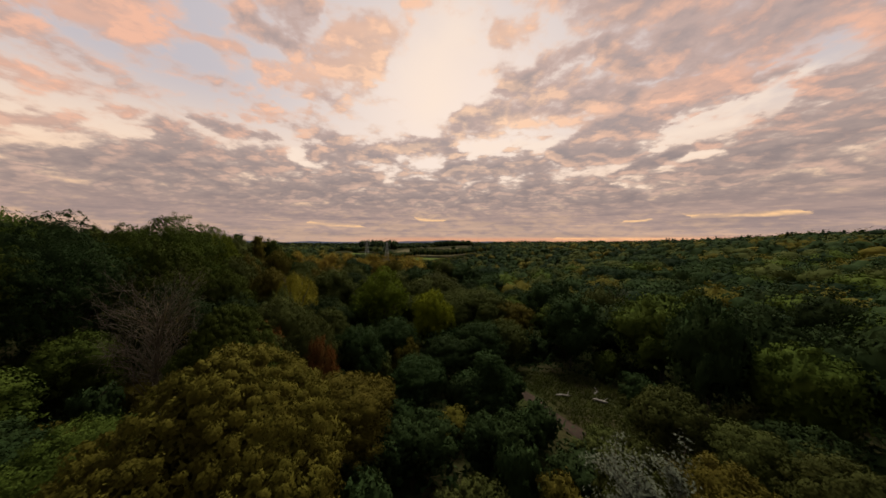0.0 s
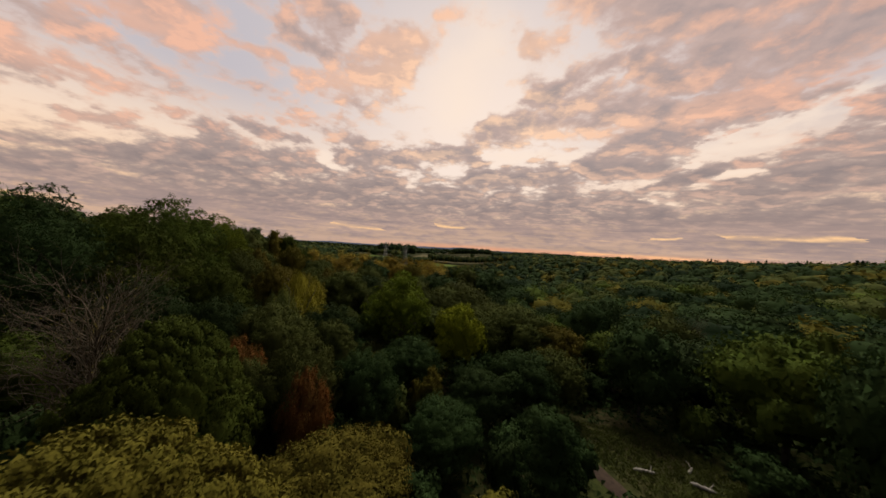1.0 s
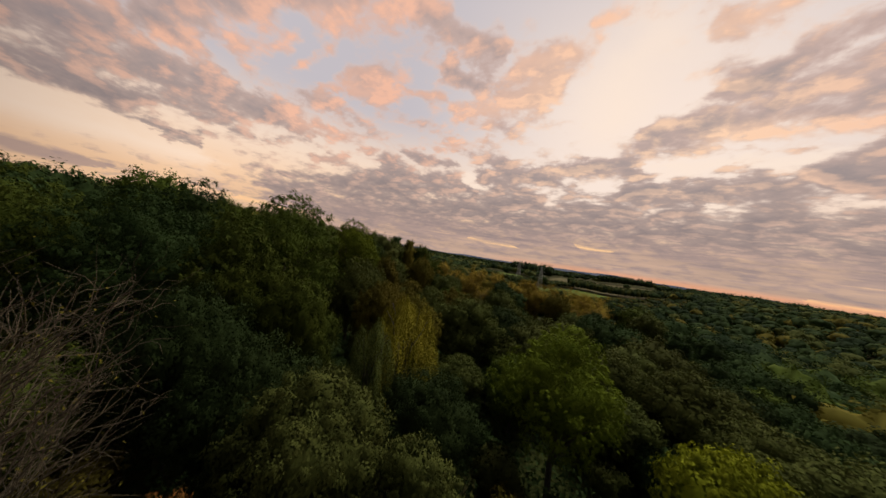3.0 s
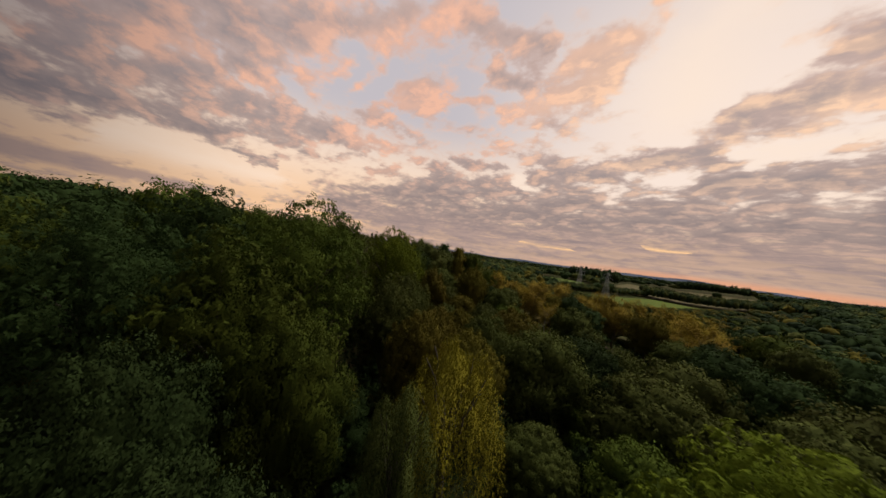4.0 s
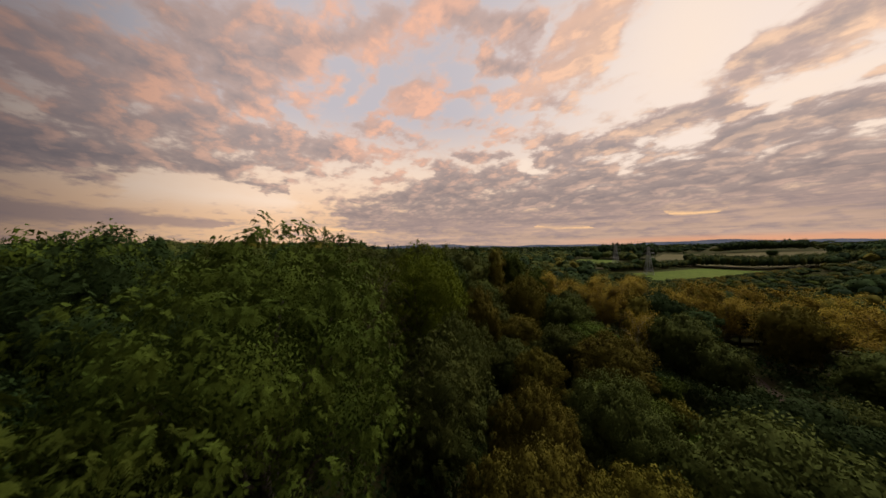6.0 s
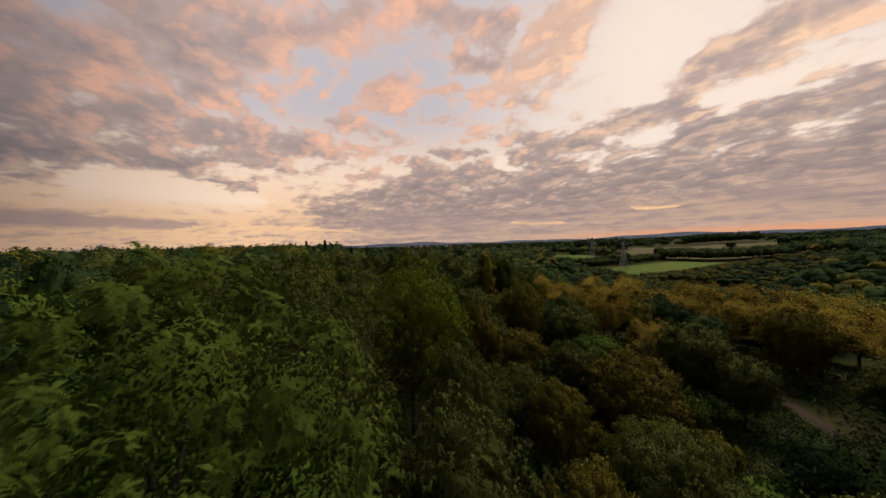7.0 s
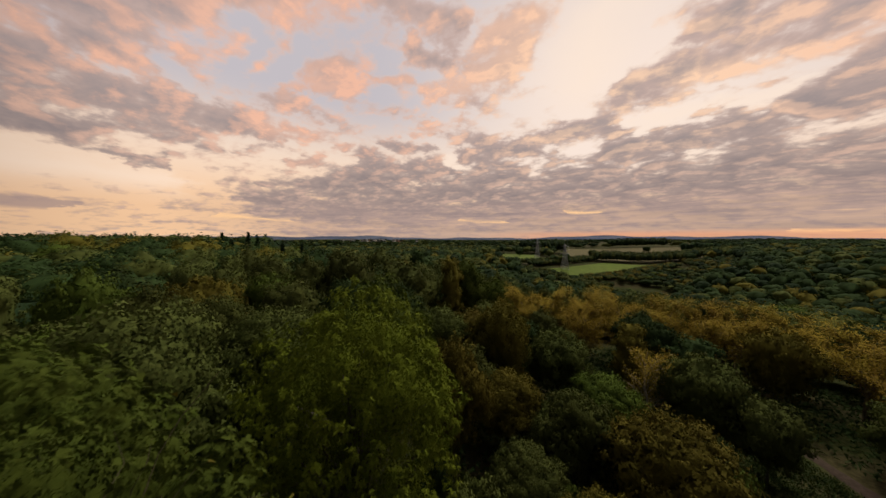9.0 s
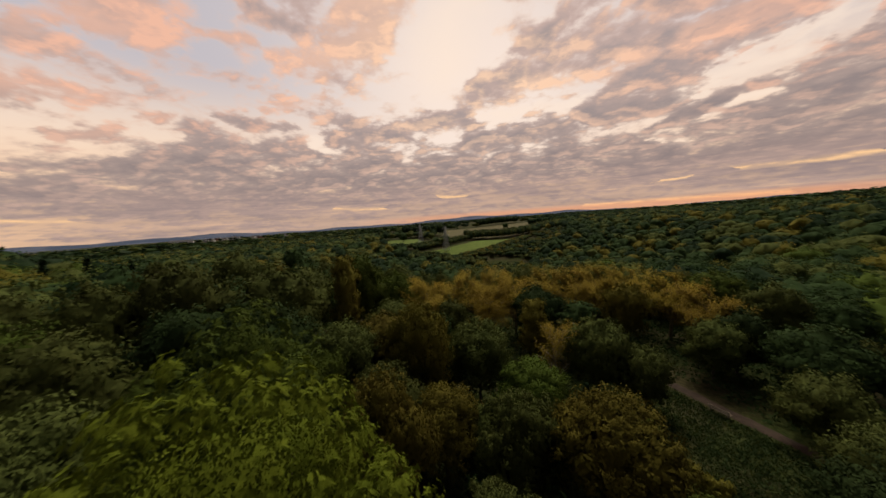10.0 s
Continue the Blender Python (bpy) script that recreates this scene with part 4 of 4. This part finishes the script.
def low_strip(x, y):
    """The scrubby slope below the green field."""
    off = ((x + 59) * 95 - (y - 292) * 77) / 122.3
    return (off > -2) & (off < 55) & (x > -60) & (x < 70) & (y > 255) & (y < 405)


def spread(seed, lo, hi, gap, west=-108, east=70):
    """Jittered places for crowns, by distance from the glade."""
    rr = np.random.default_rng(seed)
    k = np.arange(-hi, hi, gap)
    X, Y = np.meshgrid(k, k)
    X, Y = X.ravel() + rr.uniform(-.45, .45, X.size) * gap, Y.ravel() + rr.uniform(-.45, .45, X.size) * gap
    d, b = np.hypot(X + 15, Y - 40), np.degrees(np.arctan2(X, Y + 12))
    ok = (d >= lo) & (d < hi) & (b > west) & (b < east) & ~near_wood(X, Y) & ~in_field(X, Y)
    ok &= ~((np.abs(X - np.interp(Y, [p[1] for p in WAY], [p[0] for p in WAY])) < 3) & (Y < 118))
    m = 0.62 * gap
    for ox, oy in ((m, 0), (-m, 0), (0, m), (0, -m)):
        ok &= ~in_field(X + ox, Y + oy)
    X, Y = X[ok], Y[ok]
    low = low_strip(X, Y)
    return X, Y, rr.uniform(9.0, 12.8, len(X)) * np.where(low, 0.42, 1.0), rr.uniform(0.58, 0.86, len(X)) * gap * np.where(low, 0.62, 1.0)


x, y, h, r = spread(21, 0, 170, 8.6)
canopy("woodland", x, y, h, r, [0, 1, 2], "dense canopy of mixed green and brown autumn woodland", 31)
x, y, h, r = spread(22, 170, 460, 7.8)
canopy("hillside_woodland", x, y, h, r, [3, 4], "dense mixed woodland canopy covering the slopes", 32, ("dark", "olive", "dark", "fir", "olive", "dark", "brown", "dark", "fir"))
x, y, h, r = spread(23, 460, 1500, 19.0)
thin = np.random.default_rng(3).random(len(x)) < np.where((y > 420) & (y < 1100) & (x > -70) & (x < 260), 0.05, np.where((y > 420) & (x < 260), 0.30, 0.9))
canopy("distant_woodland", x[thin], y[thin], h[thin], r[thin] * 1.1, [5, 6], "distant dark belts of woodland", 33, ("dark", "fir", "olive", "dark"))


def block(name, a, b, wide, h, seed, label, tones=("fir", "dark"), gap=6.0):
    """A straight belt of trees from a to b."""
    rr = np.random.default_rng(seed)
    a, b = np.array(a, float), np.array(b, float)
    n = int(1.9 * np.linalg.norm(b - a) / gap * max(1, wide / gap))
    t, s = rr.uniform(0, 1, n), rr.uniform(-.5, .5, n) * wide
    d = unit(b - a)
    p = a + (b - a) * t[:, None] + np.stack([-d[1] * s, d[0] * s], 1)
    canopy(name, p[:, 0], p[:, 1], rr.uniform(0.85, 1.1, n) * h, rr.uniform(0.6, 0.9, n) * gap, [3, 4], label, seed, tones)


block("plantation", (-140, 470), (-82, 480), 36, 20, 51, "dark conifer plantation block beside pasture")
block("far_plantation", (-17, 690), (66, 676), 30, 17, 52, "long dark plantation on the skyline of the fields")
block("ridge_plantation", (126, 680), (200, 640), 30, 12, 53, "dark tree belt on the far slope")
block("hedgerow", (-44, 392), (84, 440), 20, 11.0, 54, "thick hedgerow of dark trees between fields", ("dark", "olive"), 3.4)
block("upper_hedge", (-96, 306), (-44, 392), 12, 6.0, 58, "hedge of dark bushes along the top of the green field", ("dark", "olive"), 3.4)
x, y, h, r = spread(24, 200, 420, 5.6)
low = low_strip(x, y)
canopy("field_scrub", x[low], y[low], h[low] * 1.25, r[low] * 1.45, [3, 4], "rounded dark bushes covering the slope below the field", 59)
block("field_hedge", (-92, 284), (-30, 282), 14, 6.0, 55, "hedge along the edge of the green field", ("dark", "olive"), 3.4)
block("lower_hedge", (-52, 288), (26, 384), 12, 4.0, 57, "low hedge of brown and green bushes below the field", ("dark", "olive", "brown"), 3.4)
block("skyline_conifers", (60, 520), (170, 450), 22, 13, 56, "row of dark conifers on the skyline", ("fir", "dark"))
rnd = random.Random(9)
for k in range(34):
    b = radians(rnd.uniform(40, 62) if k < 22 else rnd.uniform(-62, -46))
    d = rnd.uniform(300, 345) if k < 22 else rnd.uniform(165, 195)
    tree("fir_far", d * math.sin(b), 10 + d * math.cos(b), rnd.uniform(11, 14), rnd.uniform(2.6, 3.8), "fir", "dark pointed conifer rising above the wood", group="conifers on the skyline")
for x, y in ((-122, 385), (-116, 560), (20, 520)):
    tree("round", x, y, 9, 5, "dark", "dark solitary tree in a pasture", group="field trees")


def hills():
    """Far hills all round the north, with blue-grey haze painted into their glow."""
    m, g, out = shader("far_hills_haze_tint")
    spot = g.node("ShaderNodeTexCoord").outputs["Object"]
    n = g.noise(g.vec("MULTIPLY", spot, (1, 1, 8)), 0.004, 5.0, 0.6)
    # distance haze is put into the colour: the hills emit blue-grey themselves
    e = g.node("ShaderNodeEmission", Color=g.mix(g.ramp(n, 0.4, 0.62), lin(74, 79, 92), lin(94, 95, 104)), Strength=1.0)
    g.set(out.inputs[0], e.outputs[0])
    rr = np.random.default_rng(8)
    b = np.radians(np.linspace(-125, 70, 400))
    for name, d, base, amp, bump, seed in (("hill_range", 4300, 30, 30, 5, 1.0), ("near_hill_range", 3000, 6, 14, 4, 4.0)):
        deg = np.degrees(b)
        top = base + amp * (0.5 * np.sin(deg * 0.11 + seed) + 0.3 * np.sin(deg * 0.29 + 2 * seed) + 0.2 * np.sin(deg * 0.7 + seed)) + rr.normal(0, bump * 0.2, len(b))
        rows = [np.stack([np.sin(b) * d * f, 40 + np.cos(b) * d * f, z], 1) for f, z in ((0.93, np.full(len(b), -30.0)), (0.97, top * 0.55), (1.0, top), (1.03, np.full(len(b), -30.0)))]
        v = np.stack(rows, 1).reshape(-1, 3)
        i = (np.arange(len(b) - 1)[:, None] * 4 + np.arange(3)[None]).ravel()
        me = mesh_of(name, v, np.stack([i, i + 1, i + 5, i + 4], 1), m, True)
        tagged(new(name, me), "low hills along the horizon with blue-grey haze painted in", "hills", kind="structure")


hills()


def scatter_ground():
    """Brambles under the trees and rough grass in the clearings, as stuff."""
    rr = np.random.default_rng(77)
    n = 260000
    x, y = rr.uniform(-75, 50, n), rr.uniform(0, 112, n)
    o = x - np.interp(y, [p[1] for p in WAY], [p[0] for p in WAY])
    glade = (o > 0) & (o < 12) & (y > 17) & (y < 37) | (o > -16) & (o < 0) & (y > 68) & (y < 94)
    near = near_wood(x, y) & (np.abs(o) > 1.0 + rr.uniform(0, 0.4, n))
    lump = 0.5 + 0.5 * np.sin(x * 0.9 + 1.3 * np.sin(y * 0.5)) * np.sin(y * 0.8 + x * 0.2)
    b = near & ~glade & (np.abs(o) > 1.5)
    k = np.where(b)[0][:90000]
    z = land(x[k], y[k]) + rr.uniform(0.05, 1, len(k)) * (0.5 + 1.6 * lump[k])
    v, f = leaves(rr, np.stack([x[k], y[k], z], 1), np.tile([0, 0, 1.0], (len(k), 1)), 0.46, spread=0.8, coarse=True)
    me = mesh_of("undergrowth", v, f, LEAF["dark"])
    tagged(new("undergrowth", me), "tangled dark green brambles under the trees", "undergrowth", kind="stuff")
    k = np.where(near & glade)[0]
    k = np.concatenate([k] * 5)
    p = np.stack([x[k] + rr.uniform(-.3, .3, len(k)), y[k] + rr.uniform(-.3, .3, len(k))], 1)
    L = rr.uniform(0.14, 0.40, len(k)) * (0.6 + 0.7 * lump[k])
    lean, w = rr.normal(0, 0.8, (len(k), 2)), rr.uniform(0.03, 0.07, len(k))
    a = rr.uniform(0, 6.283, len(k))
    z = land(p[:, 0], p[:, 1])
    sx, sy = np.cos(a) * w, np.sin(a) * w
    v = np.stack([np.stack([p[:, 0] - sx, p[:, 1] - sy, z], 1), np.stack([p[:, 0] + sx, p[:, 1] + sy, z], 1), np.stack([p[:, 0] + lean[:, 0] * L, p[:, 1] + lean[:, 1] * L, z + L], 1)], 1).reshape(-1, 3)
    me = mesh_of("rough_grass", v, np.arange(len(v)).reshape(-1, 3), LEAF["olive"])
    me.materials.append(LEAF["dark"])
    me.polygons.foreach_set("material_index", ((y[k] > 60) & (rr.random(len(k)) < 0.75)).astype(np.int32))
    tagged(new("rough_grass", me), "rough uncut olive and brown grass of the clearing", "grass", kind="stuff")


scatter_ground()


# ---- small things ----
def box(bm, x, y, z, sx, sy, sz, bevel=0.008):
    """A bevelled box centred at x, y, z."""
    made = bmesh.ops.create_cube(bm, size=1.0, matrix=Matrix.Translation((x, y, z)) @ Matrix.Diagonal((sx, sy, sz, 1)))["verts"]
    if bevel:
        bmesh.ops.bevel(bm, geom=list({e for v in made for e in v.link_edges}), offset=bevel, segments=1, affect="EDGES")


def bm_part(name, parent, material, build, label=""):
    bm = bmesh.new()
    build(bm)
    me = bpy.data.meshes.new(name)
    bm.to_mesh(me)
    bm.free()
    me.materials.append(material)
    return part(name, me, parent, label)


def bench(x, y, turn):
    root = new("bench")
    root.matrix_basis = pose(x, y, float(land(x, y)) + 0.0, 0, 0, turn)
    for k in range(4):
        bm_part("seat_slat", root, WOOD, lambda bm: box(bm, 0, -0.17 + 0.115 * k, 0.45, 1.8, 0.1, 0.04))
    for k in range(3):
        bm_part("back_slat", root, WOOD, lambda bm: box(bm, 0, 0.28 + 0.03 * k, 0.58 + 0.13 * k, 1.8, 0.035, 0.1))
    for s in (-0.72, 0.72):
        bm_part("leg", root, WOOD, lambda bm: box(bm, s, -0.16, 0.215, 0.08, 0.08, 0.43))
        bm_part("back_leg", root, WOOD, lambda bm: box(bm, s, 0.235, 0.44, 0.08, 0.08, 0.9))
        bm_part("armrest", root, WOOD, lambda bm: box(bm, s, 0.04, 0.66, 0.07, 0.48, 0.04))
    tagged(root, "weathered wooden bench with slatted back beside the path", "bench")


bench(-17.6, 84.6, 118)


def house(x, y, wide, deep, tall, turn, walls, label):
    """A house or shed with a pitched roof and its chimney."""
    root = new("house")
    root.matrix_basis = pose(x, y, float(land(x, y)) - 0.3, 0, 0, turn)
    bm_part("wall", root, walls, lambda bm: box(bm, 0, 0, tall / 2, wide, deep, tall, 0))

    def gable(bm):
        w, d, e = wide / 2 + 0.4, deep / 2 + 0.5, 0.36 * deep
        a = [bm.verts.new(p) for p in ((-w, -d, tall), (w, -d, tall), (w, d, tall), (-w, d, tall), (-w, 0, tall + e), (w, 0, tall + e))]
        for k in ((0, 1, 5, 4), (2, 3, 4, 5), (1, 2, 5), (3, 0, 4), (3, 2, 1, 0)):
            bm.faces.new([a[i] for i in k])

    bm_part("roof", root, SLATE, gable)
    if wide < 20:
        bm_part("chimney", root, walls, lambda bm: box(bm, wide * 0.3, 0, tall + 0.36 * deep, 0.9, 0.9, 1.8, 0.05))
    tagged(root, label, "house", "houses of the far village")


RENDER_WHITE = plain_material("white_render", (0.55, 0.52, 0.48), (0.70, 0.67, 0.62), 0.8, bump=0)
RED_BRICK = plain_material("red_brick", (0.20, 0.10, 0.07), (0.30, 0.16, 0.11), 1.2, bump=0)
SLATE = plain_material("roof_slate", (0.09, 0.085, 0.09), (0.15, 0.14, 0.14), 1.0, bump=0)
house(-792, 716, 46, 16, 6.0, 42, RENDER_WHITE, "long pale shed with a low roof beyond the woods")
village = random.Random(12)
for k in range(22):
    hx, hy = -726 + village.uniform(-115, 115), 785 + village.uniform(-95, 95)
    white = village.random() < 0.6
    house(hx, hy, village.uniform(9, 16), village.uniform(7, 9), village.uniform(4.8, 6.2), village.uniform(0, 180), RENDER_WHITE if white else RED_BRICK, "small pale rendered house with a slate roof" if white else "small red brick house with a slate roof")
for k in range(26):
    hx, hy = -726 + village.uniform(-130, 130), 785 + village.uniform(-120, 120)
    tree("oak", hx, hy, village.uniform(6, 9), village.uniform(3.5, 5.0), "dark", "dark green tree between the houses of the village", group="village trees")


def log(x, y, length, radius, turn):
    r1 = np.random.default_rng(int(100 * length))
    pts, rad = limb(r1, (-length / 2, 0, radius), (length / 2, 0, radius * 0.85), radius, radius * 0.7, 8, 0.03)
    rad[0] *= 0.5
    rad[-1] *= 0.4
    root = new("fallen_log", mesh_of("fallen_log", *tubes([(pts, rad), limb(r1, pts[5], pts[5] + np.array([0.4, 0.5, 0.25]), radius * 0.4, radius * 0.12, 4)], 9), PALE, True))
    root.matrix_basis = pose(x, y, float(land(x, y)), 0, 0, turn)
    tagged(root, "pale fallen log lying in rough grass", "log", "logs in the clearing")


log(13.8, 30.9, 1.7, 0.14, -6)
log(17.4, 29.9, 1.5, 0.17, -28)
log(18.0, 31.8, 1.1, 0.12, 40)


def pylon(x, y, h, turn):
    """A lattice tower: four legs, bracing, three pairs of arms with insulators."""
    root = new("electricity_pylon")
    root.matrix_basis = pose(x, y, float(land(x, y)), 0, 0, turn)
    w = lambda z: 0.5 * h * (0.20 * (1 - z) ** 1.3 + 0.035)
    for sx in (-1, 1):
        for sy in (-1, 1):
            zs = np.linspace(0, 1, 7)
            p = np.stack([sx * w(zs), sy * w(zs), zs * h], 1)
            part("leg", mesh_of("leg", *tubes([(p, np.full(7, 0.19))], 4), STEEL), root)
    lines = []
    zs = np.linspace(0, 0.98, 10)
    for a, b in zip(zs, zs[1:]):
        for s in (-1, 1):
            for p, q in (((-1, s), (1, s)), ((1, s), (-1, s)), ((s, -1), (s, 1)), ((s, 1), (s, -1))):
                lines.append((np.array([(p[0] * w(a), p[1] * w(a), a * h), (q[0] * w(b), q[1] * w(b), b * h)]), np.full(2, 0.09)))
    part("bracing", mesh_of("bracing", *tubes(lines, 3), STEEL), root)
    for z, reach in ((0.62, 0.17), (0.76, 0.20), (0.90, 0.15)):
        for s in (-1, 1):
            tip = np.array((s * reach * h, 0, z * h + 0.01 * h))
            beams = [(np.array([(s * w(z), e * w(z), z * h + q * h), tip]), np.full(2, 0.07)) for e in (-1, 1) for q in (0, 0.05)]
            a = part("arm", mesh_of("arm", *tubes(beams, 3), STEEL), root)
            part("insulator", mesh_of("insulator", *tubes([(np.array([tip, tip - np.array((0, 0, 0.05 * h))]), np.full(2, 0.12))], 6), STEEL), a)
    tagged(root, "grey steel lattice electricity pylon standing above the trees", "pylon", "electricity pylons")


for px, py, ph in ((-91, 329, 22), (-65, 318, 23), (-815, 220, 34), (-891, 322, 34)):
    pylon(px, py, ph, 35)
